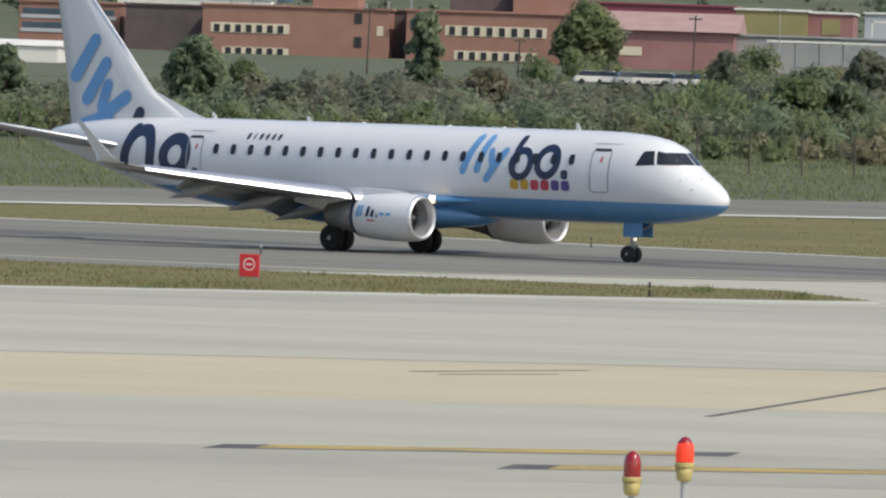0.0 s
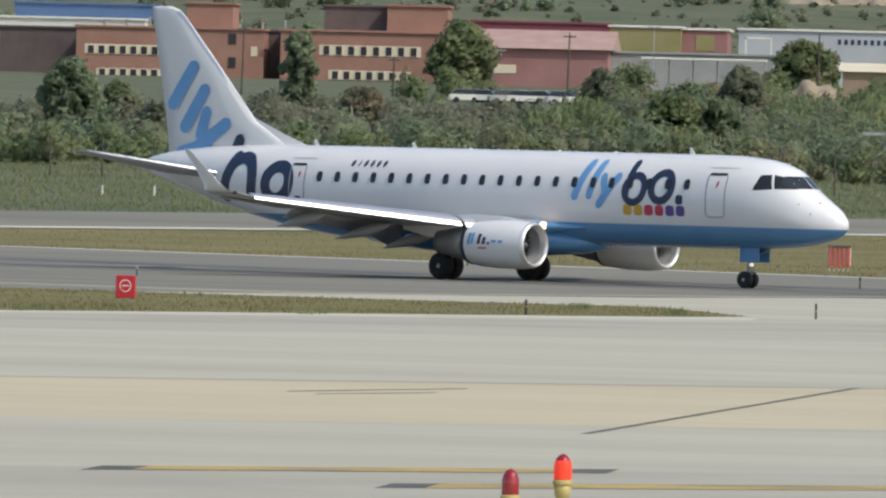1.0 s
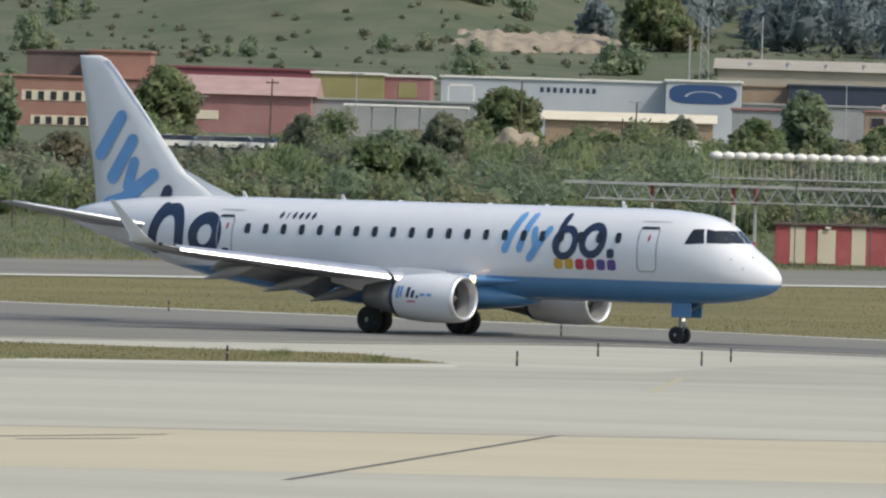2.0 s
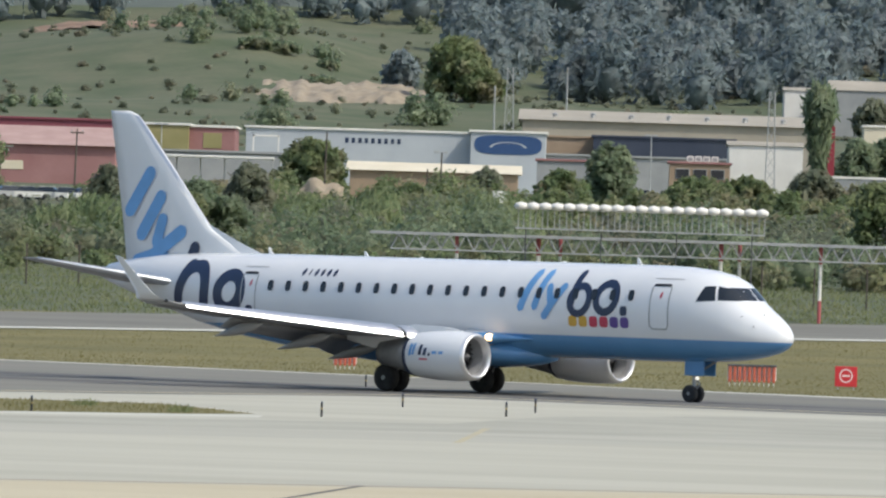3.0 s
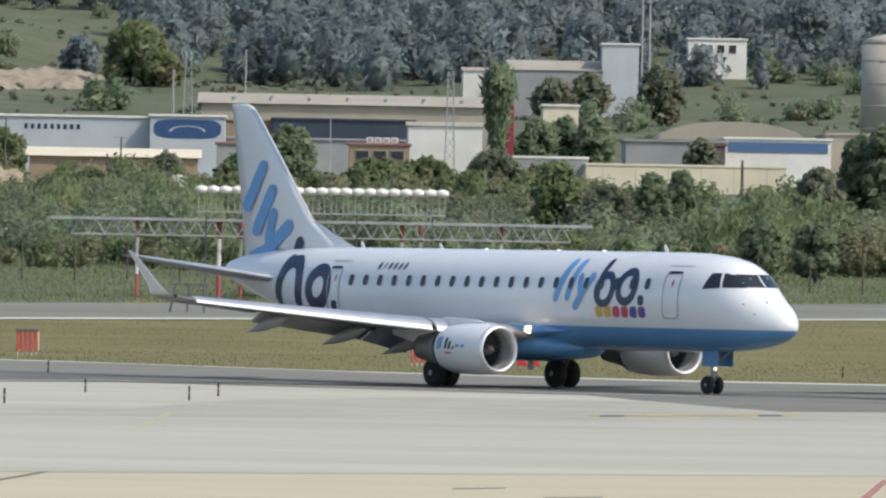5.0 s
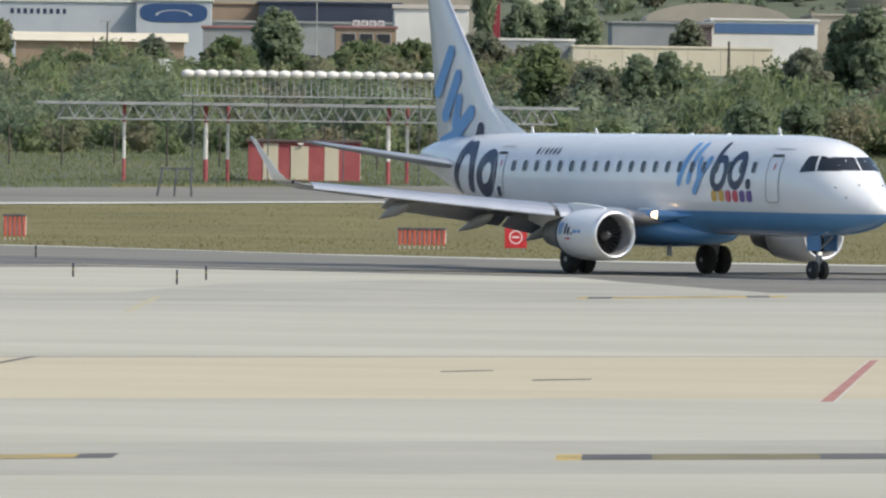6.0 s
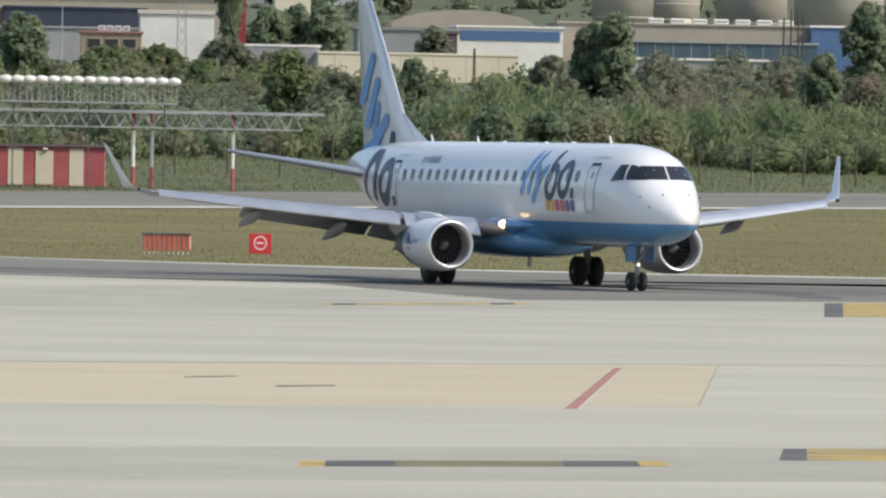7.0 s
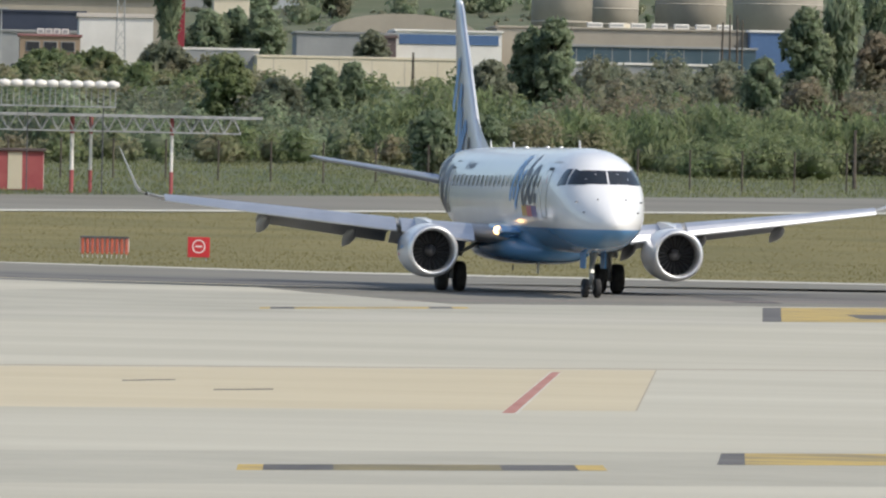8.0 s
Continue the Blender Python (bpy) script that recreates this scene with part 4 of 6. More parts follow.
# ---- foliage ----
def leaf_cloud(rng, centres, count, size, up=0.0, loose=0.95):
    """Leaf sprays scattered through lumps: centres rows (x, y, z, rx, ry, rz). Returns four corners a leaf."""
    cs = np.array(centres, float)
    share = (cs[:, 3] * cs[:, 5]) ** 0.9
    pick = rng.choice(len(cs), count, p=share / share.sum())
    d = rng.normal(size=(count, 3))
    d[:, 2] += 0.25
    d /= np.linalg.norm(d, axis=1)[:, None]
    r = 0.4 + loose * rng.uniform(0, 1, count) ** 0.75
    pos = cs[pick, :3] + d * r[:, None] * cs[pick, 3:]
    # sprays lie roughly along the skin of their lump, so that a crown takes the light softly
    face = d + 0.55 * rng.normal(size=(count, 3))
    face[:, 2] += 0.35
    face /= np.linalg.norm(face, axis=1)[:, None]
    u = np.cross(face, rng.normal(size=(count, 3)))
    u[:, 2] += up * 1.6
    u /= np.linalg.norm(u, axis=1)[:, None] + 1e-9
    v = np.cross(u, face)
    v /= np.linalg.norm(v, axis=1)[:, None] + 1e-9
    s = size * rng.uniform(0.5, 1.5, count)[:, None]
    lng = 1.0 + up * 1.2
    wide = rng.uniform(0.3, 0.7, count)[:, None]
    a = pos - u * s * lng
    b = pos + v * s * wide + u * s * 0.3 * lng
    c = pos + u * s * lng
    e = pos - v * s * wide - u * s * 0.2 * lng
    out = d + 0.35 * rng.normal(size=(count, 3))
    out[:, 2] += 0.45
    out /= np.linalg.norm(out, axis=1)[:, None]
    turned = np.einsum("ij,ij->i", np.cross(b - a, e - a), out) < 0
    b[turned], e[turned] = e[turned], b[turned].copy()
    return np.stack([a, b, c, e], 1).reshape(-1, 3), out


def quads(name, leaves, mat, parent=None, hearts=None):
    """One mesh of leaf quads, with uneven hearts (vertices, triangles) inside if given. Leaves that come with the way
    their lump faces are shaded softly by it."""
    verts, ways = leaves if isinstance(leaves, tuple) else (leaves, None)
    n = len(verts) // 4
    cv, ct = hearts if hearts else (np.zeros((0, 3)), np.zeros((0, 3), int))
    m = len(ct)
    me = bpy.data.meshes.new(name)
    me.vertices.add(n * 4 + len(cv))
    me.vertices.foreach_set("co", np.concatenate([verts, cv]).astype(np.float32).ravel())
    me.loops.add(n * 4 + m * 3)
    me.loops.foreach_set("vertex_index", np.concatenate([np.arange(n * 4), (ct + n * 4).ravel()]).astype(np.int32))
    me.polygons.add(n + m)
    me.polygons.foreach_set("loop_start", np.concatenate([np.arange(n) * 4, n * 4 + np.arange(m) * 3]).astype(np.int32))
    me.polygons.foreach_set("use_smooth", np.ones(n + m, bool))
    me.update(calc_edges=True)
    if ways is not None:
        me.normals_split_custom_set_from_vertices(np.concatenate([np.repeat(ways, 4, 0), np.zeros((len(cv), 3))]).astype(np.float32))
    me.materials.append(mat)
    ob = new(name, me)
    if parent is not None:
        ob.parent = parent
    return ob


def icos(k):
    bm = bmesh.new()
    bmesh.ops.create_icosphere(bm, subdivisions=k, radius=1)
    v = np.array([q.co[:] for q in bm.verts])
    f = np.array([[q.index for q in t.verts] for t in bm.faces])
    bm.free()
    return v, f


ICO = {k: icos(k) for k in (1, 2)}


def cores(rng, lumps, fill, k=1):
    """Uneven rounded hearts inside the leaf clumps."""
    v, f = ICO[k]
    vs, fs = [], []
    for q, (x, y, z, rx, ry, rz) in enumerate(lumps):
        wob = 1 + 0.2 * np.sin(v[:, :1] * 5 + q) * np.cos(v[:, 1:2] * 6 + 2 * q) + rng.normal(0, 0.13, (len(v), 1))
        vs.append(v * wob * np.array([rx, ry, rz]) * fill + np.array([x, y, z]))
        fs.append(f + q * len(v))
    return np.concatenate(vs), np.concatenate(fs)


def limb_mesh(rng, height, spread, n=7, r=0.16):
    bm = bmesh.new()
    rod(bm, (0, 0, -0.3), (0.05 * spread, 0, height * 0.45), r, r * 0.7, 8)
    rod(bm, (0.05 * spread, 0, height * 0.45), (0, 0, height * 0.9), r * 0.7, r * 0.15, 7)
    for k in range(n):
        a = rng.uniform(0, 6.28)
        z0 = height * rng.uniform(0.25, 0.7)
        q = rng.uniform(0.4, 0.8) * spread
        rod(bm, (0.03, 0, z0), (q * math.cos(a), q * math.sin(a), z0 + height * rng.uniform(0.12, 0.3)), r * 0.45, r * 0.1, 6)
    return bm


def tree(kind, x, y, h, spread, label, mat, seed, group=""):
    """kind: round or tall. A tapered trunk with limbs and a ragged crown of many lumps of leaves."""
    z = rise(x, y)
    rng = np.random.default_rng(100 + seed)
    ob = thing("tree", pose(x, y, z), label, "tree", group)
    part("trunk", limb_mesh(rng, h, spread, r=0.07 + 0.012 * h), BARK, ob, "brown bark trunk with limbs")
    lumps = []
    n = 80 if kind == "round" else 90
    for k in range(n):
        a, t = rng.uniform(0, 6.28), rng.uniform(0, 1) ** 0.85
        if kind == "round":
            wide = math.sqrt(max(0.08, 1 - (2 * t - 0.85) ** 2 / 1.45))
        else:
            wide = 0.35 + 0.65 * math.sin(math.pi * (0.12 + 0.8 * t))
        rr = min(spread, 0.5 * h) * rng.uniform(0.08, 0.22)
        q = max(0.0, spread * wide - rr) * math.sqrt(rng.uniform(0.1, 1))
        lo = 0.06 * h + rr * 0.6
        lumps.append((q * math.cos(a), q * math.sin(a), lo + (h - rr - lo) * t, rr, rr, rr * rng.uniform(0.7, 1.15)))
    size = 0.00030 * y
    count = int(min(9500, 18 * 2 * spread * h / size ** 2))
    quads("crown", leaf_cloud(rng, lumps, count, size, 0.2, 1.7), mat, ob, cores(rng, lumps[::2], 0.6))
    return ob


def palm(x, y, ztop, spread, label):
    """A palm: ringed trunk, a shaggy skirt of dead fronds and a head of arching fronds."""
    rng = np.random.default_rng(int(x * 10))
    z = rise(x, y)
    h = ztop - z - spread * 0.35
    ob = thing("palm_tree", pose(x, y, z), label, "palm tree")
    part("trunk", spin([(-0.3, 0.42), (h * 0.2, 0.34), (h * 0.6, 0.30), (h, 0.36)], "Z", 12), BARK, ob, "brown ringed trunk", smooth=True)
    lumps = [(0, 0, h * t, spread * w, spread * w, h * 0.14) for t, w in ((0.35, 0.3), (0.5, 0.4), (0.65, 0.5), (0.78, 0.6), (0.9, 0.7))]
    quads("skirt", leaf_cloud(rng, lumps, 2600, 0.42, 1.2), LEAF_DARK, ob)["label"] = "shaggy skirt of hanging fronds"
    for k in range(46):
        a, lift = rng.uniform(0, 6.28), rng.uniform(-0.5, 1.1)
        n, L = 7, spread * rng.uniform(0.85, 1.15)
        bm = bmesh.new()
        rows = []
        for i in range(n + 1):
            t = i / n
            d = L * t * math.cos(lift * 0.9)
            zz = h + L * (lift * 0.62 * t - 0.62 * t * t)
            w = 0.42 * math.sin(math.pi * (0.12 + 0.84 * t))
            c = Vector((d * math.cos(a), d * math.sin(a), zz))
            side = Vector((-math.sin(a), math.cos(a), 0))
            rows.append([bm.verts.new(c - side * w - Vector((0, 0, w * 0.6))), bm.verts.new(c), bm.verts.new(c + side * w - Vector((0, 0, w * 0.6)))])
        for p, q in zip(rows, rows[1:]):
            for i in (0, 1):
                bm.faces.new((p[i], p[i + 1], q[i + 1], q[i]))
        part("frond", bm, LEAF_DARK, ob)
    return ob


K = 1.4  # the far ground begins here: places are given on the plane at y and carried out by K
EZ = EYE.z


def fx(x):
    return x * K


def fz(z):
    return EZ + (z - EZ) * K


def block(name, x0, x1, z1, y, depth, mat, label, category="building", roof=None, over=0.25, z0=None, pitch=0.0):
    """A building: walls, and a roof slab of its own."""
    X0, X1, Y = fx(x0), fx(x1), y * K
    Z1 = fz(z1)
    Z0 = rise((X0 + X1) / 2, Y) - 0.6 if z0 is None else fz(z0)
    ob = thing(name, pose(X0, Y, Z0), label, category)
    W, H = X1 - X0, Z1 - Z0
    part("wall", bbox(0, W, 0, depth, 0, H, 0.03), mat, ob)
    bm = bmesh.new()
    if pitch:
        p = pitch * K
        loft(bm, [[(xx, -over, H), (xx, depth / 2, H + p), (xx, depth + over, H), (xx, depth / 2, H - 0.05)] for xx in (-over, W + over)])
    else:
        box(bm, -over, W + over, -over, depth + over, H, H + 0.3, 0.03)
    part("roof", bm, roof or mat, ob)
    return ob


def openings(ob, x0, x1, zc, count, w, h, y, base, mat=None, frame_mat=None, name="window"):
    """A row of windows on the front of a building, each with its frame, pane and sill."""
    bx, bz = ob.matrix_world.translation.x, ob.matrix_world.translation.z
    for i in range(count):
        cx = fx(x0 + (x1 - x0) * (i + 0.5) / count) - bx
        cz = fz(zc) - bz
        fr = part(name, bbox(cx - w / 2 - 0.1, cx + w / 2 + 0.1, -0.10, 0.05, cz - h / 2 - 0.1, cz + h / 2 + 0.1, 0.02), frame_mat or CREAM, ob)
        part("pane", bbox(cx - w / 2, cx + w / 2, -0.13, -0.09, cz - h / 2, cz + h / 2), mat or DARK, fr)


def pole(name, x, y, z1, label, r=0.12, mat=None, lean=0.0, head=None, far=True, z0=None):
    X, Y, Z1 = (fx(x), y * K, fz(z1)) if far else (x, y, z1)
    Z0 = rise(X, Y) - 0.3 if z0 is None else z0
    ob = thing(name, pose(X, Y, Z0), label, "pole")
    H = Z1 - Z0
    part("shaft", rod(bmesh.new(), (0, 0, 0), (lean * H, 0, H), r, r * 0.65, 10), mat or WOODPOLE, ob)
    if head == "arm":
        part("crossarm", bbox(lean * H - 0.7, lean * H + 0.7, -0.08, 0.08, H - 0.5, H - 0.35, 0.01), mat or WOODPOLE, ob)
        for q in (-0.6, 0.0, 0.6):
            part("insulator", rod(bmesh.new(), (lean * H + q, 0, H - 0.35), (lean * H + q, 0, H - 0.1), 0.05), STEEL, ob)
    if head == "lamp":
        for s in (-1, 1):
            part("lamp_head", bbox(s * 0.1, s * 0.75, -0.15, 0.15, H - 0.1, H + 0.1, 0.03), STEEL, ob)
    return ob


def lattice(name, x, y, z1, w, label, mat=None):
    X, Y, Z1 = fx(x), y * K, fz(z1)
    Z0 = rise(X, Y)
    H = Z1 - Z0
    ob = thing(name, pose(X, Y, Z0), label, "mast")
    bm = bmesh.new()
    for a, b in ((-1, -1), (1, -1), (1, 1), (-1, 1)):
        rod(bm, (a * w / 2, b * w / 2, 0), (a * w / 4, b * w / 4, H), 0.07, n=5)
    part("legs", bm, mat or STEEL, ob)
    bm = bmesh.new()
    n = max(4, int(H / (w * 1.1)))
    for i in range(n):
        t, t2 = i / n, (i + 1) / n
        w0, w1 = w / 2 * (1 - t / 2), w / 2 * (1 - t2 / 2)
        for s in (-1, 1):
            rod(bm, (-w0 * s, s * w0, t * H), (w1 * s, s * w1, t2 * H), 0.035, n=4)
    part("bracing", bm, mat or STEEL, ob)
    return ob


# brick works and offices
b = block("brick_building", -93.1, -75.7, 16.05, 900, 18, BRICK, "terracotta brick industrial building with cream window bands")
part("window_band", bbox(fx(0.8), fx(8.1), -0.06, 0.05, fz(13.62) - b.location.z, fz(14.5) - b.location.z, 0.02), CREAM, b)
part("window_band", bbox(fx(1.9), fx(8.1), -0.06, 0.05, fz(11.6) - b.location.z, fz(12.25) - b.location.z, 0.02), CREAM, b)
openings(b, -92.2, -85.3, 14.0, 7, 0.75, 1.0, 900, 0, frame_mat=CREAM)
openings(b, -91.1, -85.3, 11.95, 6, 0.75, 0.8, 900, 0, frame_mat=CREAM)
openings(b, -79.2, -78.0, 15.3, 1, 0.8, 1.2, 900, 0, frame_mat=BRICKDARK)
openings(b, -79.2, -78.0, 13.1, 1, 0.8, 1.2, 900, 0, frame_mat=BRICKDARK)
part("window_band", bbox(fx(16.2), fx(16.8), -0.06, 0.05, fz(13.7) - b.location.z, fz(14.6) - b.location.z, 0.02), CREAM, b)
block("brick_tower", -83.0, -78.7, 18.4, 901, 9, BRICK, "taller terracotta brick stair block", z0=15.5)
block("dark_building", -101.3, -94.1, 15.97, 910, 12, BRICKDARK, "dark brown flat-roofed building")
block("dark_building", -76.0, -74.2, 16.1, 905, 14, BRICKDARK, "dark recessed block between brick buildings")
b = block("brick_building", -74.1, -58.8, 16.1, 899, 18, BRICK, "terracotta brick building with cream window bands")
part("window_band", bbox(fx(3.6), fx(13.0), -0.06, 0.05, fz(13.95) - b.location.z, fz(14.9) - b.location.z, 0.02), CREAM, b)
part("window_band", bbox(fx(4.5), fx(12.1), -0.06, 0.05, fz(11.75) - b.location.z, fz(12.6) - b.location.z, 0.02), CREAM, b)
openings(b, -70.4, -61.2, 14.42, 8, 0.75, 1.1, 899, 0, frame_mat=CREAM)
openings(b, -69.5, -62.1, 12.15, 7, 0.75, 1.0, 899, 0, frame_mat=CREAM)
block("brick_tower", -64.4, -58.8, 18.6, 900.5, 9, BRICK, "tall terracotta brick block on the roof", z0=15.5)
block("roof_plant", -70.4, -64.5, 18.5, 903, 8, BRICKDARK, "dark louvred plant room on the roof", z0=15.5)
for i in range(9):
    X, Y, Z = fx(-91 + i * 2.1), 905 * K, fz(16.05) + 0.3
    ob = thing("roof_vent", pose(X, Y, Z), "small grey metal vent on a roof", "vent", "roof vents")
    part("pipe", rod(bmesh.new(), (0, 0, 0), (0, 0, 0.5 + 0.3 * (i % 3)), 0.16), STEEL, ob)
    part("cowl", rod(bmesh.new(), (0, 0, 0.5 + 0.3 * (i % 3)), (0, 0, 0.65 + 0.3 * (i % 3)), 0.28, 0.1), STEEL, ob)
b = block("brown_office", -112, -102.4, 16.0, 915, 14, BRICK, "brown brick office with pale floor bands")
for zz in (13.2, 14.5):
    part("floor_band", bbox(0.3, fx(9.2), -0.1, 0.03, fz(zz) - b.location.z, fz(zz + 0.35) - b.location.z, 0.02), PALEBOARD, b, "pale horizontal floor band")
    part("glazing", bbox(0.5, fx(9.0), -0.06, 0.03, fz(zz + 0.4) - b.location.z, fz(zz + 0.95) - b.location.z, 0.02), TEALWALL, b, "dark strip glazing")
block("blue_hall", -106, -91.8, 19.1, 965, 14, BLUEWALL, "blue clad hall with a pale base", z0=17.6)
block("white_hall", -108, -92.7, 17.6, 962, 20, WHITE, "white low hall behind the brick building")
block("white_shed", -97, -90.4, 10.6, 765, 8, WHITE, "white low shed among the shrubs", pitch=0.5)
# red and pink works
block("red_fascia_hall", -60.9, -45.2, 17.8, 930, 20, REDROOF, "long hall with a dark red fascia", roof=REDROOF)
b = block("pink_building", -55.3, -42.9, 14.8, 880, 22, REDWALL, "red walled building with a pink tiled roof", roof=PINK, pitch=1.8, over=0.6)
part("garage_door", bbox(fx(2.1), fx(4.1), -0.08, 0.05, fz(12.5) - b.location.z, fz(13.3) - b.location.z, 0.03), CREAM, b, "cream roller door")
for i in range(2):
    part("sign_bar", bbox(fx(1.8), fx(3.2 - 0.4 * i), -0.07, 0.02, fz(14.5 - 0.35 * i) - b.location.z, fz(14.66 - 0.35 * i) - b.location.z), WHITE, b, "pale lettering shown as a bar")
block("olive_building", -43.8, -37.2, 17.2, 900, 15, OLIVEWALL, "olive yellow clad building", roof=WHITE)
b = block("red_yellow_building", -37.2, -33.0, 17.1, 901, 15, REDWALL, "red and yellow fronted building", roof=WHITE)
part("yellow_panel", bbox(fx(1.3), fx(3.0), -0.08, 0.03, fz(15.2) - b.location.z, fz(16.6) - b.location.z, 0.02), OLIVEWALL, b)
block("grey_wall", -43.4, -28.2, 14.6, 884, 3, GREYWALL, "grey yard wall with stains", "wall")
ob = thing("canopy", pose(fx(-39), 860 * K, fz(13.85)), "long white flat canopy on posts", "canopy")
part("deck", bbox(0, fx(11), -2, 2, 0, 0.28, 0.04), WHITE, ob)
for i in range(6):
    part("post", rod(bmesh.new(), (0.5 + i * 2.95, 0, 0), (0.5 + i * 2.95, 0, -3.2), 0.09), STEEL, ob)
ob = thing("gantry_frame", pose(fx(-30.9), 890 * K, rise(fx(-30.9), 890 * K)), "white steel portal frame", "frame")
H = fz(16.45) - ob.location.z
for q in (0, fx(2.3)):
    part("post", bbox(q - 0.12, q + 0.12, -0.12, 0.12, -0.3, H, 0.02), WHITE, ob)
part("beam", bbox(-0.12, fx(2.3) + 0.12, -0.12, 0.12, H - 0.25, H, 0.02), WHITE, ob)
# long pale hall with boards
b = block("pale_hall", -33.0, -11.6, 17.65, 930, 30, PALEBOARD, "long pale blue-grey clad hall with lettering bars", roof=WHITE)
for i in range(9):
    cx = fx(-23.4 + i * 0.62)
    part("letter_bar", bbox(cx - b.location.x - 0.22, cx - b.location.x + 0.22, -0.05, 0.02, fz(16.5) - b.location.z, fz(16.98) - b.location.z), NAVY, b, "dark lettering shown as a bar")
for i in range(14):
    part("cladding_rib", bbox(0.9 + i * 2.1, 0.96 + i * 2.1, -0.03, 0.02, 0.2, fz(17.55) - b.location.z), PALEBOARD, b)
b = block("board_hall", -11.6, -4.5, 17.85, 928, 20, PALEBOARD, "hall front with a blue oval advertising board", roof=WHITE)
bm = bmesh.new()
bm.faces.new([bm.verts.new((fx(0.35 + 6.4 * (0.5 + 0.5 * math.copysign(abs(math.cos(a)) ** 0.45, math.cos(a)))), -0.06, fz(16.75 + (0.85 if math.sin(a) > 0 else 0.95) * math.copysign(abs(math.sin(a)) ** 0.7, math.sin(a))) - b.location.z)) for a in [2 * math.pi * k / 40 for k in range(40)]])
part("oval_panel", bm, plain("board_blue", (0.03, 0.075, 0.19), 0.5), b, "blue oval panel")
bm = bmesh.new()
for k in range(20):
    a0, a1 = math.pi * k / 20, math.pi * (k + 1) / 20
    p = [(fx(3.55 + rr * math.cos(a)), -0.09, fz(16.45 + 0.55 * rr / 1.75 * math.sin(a)) - b.location.z) for a, rr in ((a0, 1.75), (a1, 1.75), (a1, 1.5), (a0, 1.5))]
    bm.faces.new([bm.verts.new(q) for q in p])
part("board_emblem", bm, PALEBOARD, b, "pale curved emblem")
block("tan_low_building", -20.8, -6.4, 13.0, 840, 12, BROWN, "tan low building with a cream pitched roof", roof=CREAM, pitch=0.8, over=0.5)
# warehouse row
block("tan_warehouse", -7.3, 24.0, 20.4, 1000, 40, TANROOF, "large tan warehouse with a low ridge", pitch=1.3, over=0.6)
for i in range(7):
    ob = thing("roof_fan", pose(fx(-4 + i * 3.9), 1004 * K, fz(20.4) + 0.3 + 0.1 * (i % 2)), "small grey fan on the warehouse roof", "vent", "roof vents")
    part("housing", rod(bmesh.new(), (0, 0, -0.6), (0, 0, 0.7), 0.35), STEEL, ob)
    part("hood", rod(bmesh.new(), (0, 0, 0.7), (0, 0, 0.9), 0.5, 0.15), STEEL, ob)
block("brown_shop_building", -4.6, 0.0, 17.9, 951, 10, BROWN, "brown clad shop front beside the halls", roof=BROWN)
block("navy_hall", 0.0, 13.7, 18.0, 946, 14, NAVYWALL, "dark navy clad industrial hall", roof=NAVYWALL)
block("grey_lower_building", -4.6, 13.0, 16.0, 940, 6, GREYWALL, "grey lower storey in front of the halls")
block("red_roofed_office", -5.1, -0.4, 15.0, 901, 8, GREYWALL, "low office with a red roof", roof=REDWALL)
b = block("red_roofed_office", 7.0, 12.5, 15.0, 890, 8, BROWN, "low office with a red roof and rooftop units", roof=REDWALL)
openings(b, 7.4, 12.2, 14.1, 3, 1.6, 1.1, 890, 0, frame_mat=GREYWALL)
for i in range(4):
    ob = thing("rooftop_unit", pose(fx(8.9 + i * 0.75), 893 * K, fz(15.0) + 0.3), "pale boxy air conditioning unit", "air conditioner", "rooftop units")
    part("casing", bbox(-0.42, 0.42, -0.3, 0.3, 0, 0.75, 0.03), WHITE, ob)
    part("grille", bbox(-0.3, 0.3, -0.32, -0.29, 0.12, 0.62), GREYWALL, ob)
b = block("white_building", 12.5, 19.3, 17.0, 900, 14, WHITE, "white rendered industrial building", roof=TANROOF, pitch=0.45)
b = thing("red_pylon_sign", pose(fx(20.6), 880 * K, rise(fx(20.6), 880 * K)), "tall red sign pylon with a round emblem", "sign")
H = fz(18.7) - b.location.z
part("column", bbox(0, fx(1.1), -0.6, 0.6, -0.3, H, 0.05), PYLONRED, b)
part("emblem", rod(bmesh.new(), (fx(0.4), -0.66, H * 0.86), (fx(0.4), -0.6, H * 0.86), 0.35, n=20), SIGNWHITE, b, "round pale emblem")
block("cream_house", 26.5, 30.0, 20.0, 960, 10, CREAM, "cream rendered building with a white roof", roof=WHITE)
block("tan_roofed_hall", 27.7, 38.7, 27.4, 1150, 20, GREYWALL, "grey hall with a tan metal roof", roof=TANROOF, pitch=1.3)
block("pale_low_hall", 22.5, 28, 27.4, 1160, 15, WHITE, "pale rendered hall with a tan roof", roof=TANROOF, pitch=0.5)
b = block("white_tower_building", 38.6, 42.9, 30.5, 1150, 8, PALEBOARD, "pale grey tower-like building", roof=WHITE)
b = block("white_villa", 50.8, 58, 32.5, 1200, 10, WHITE, "white villa with dark windows", roof=WHITE)
openings(b, 51.2, 57, 31.4, 4, 1.2, 1.3, 1200, 0, frame_mat=WHITE)
block("grey_low_wall", 18.3, 27.7, 13.7, 857, 4, GREYWALL, "low pale grey yard wall below the trees", "wall", roof=WHITE, over=0.1)
block("white_cabinet", -5.6, -4.9, 8.8, 557, 1.0, WHITE, "small white cabinet in the scrub", "cabinet", roof=WHITE, over=0.05)
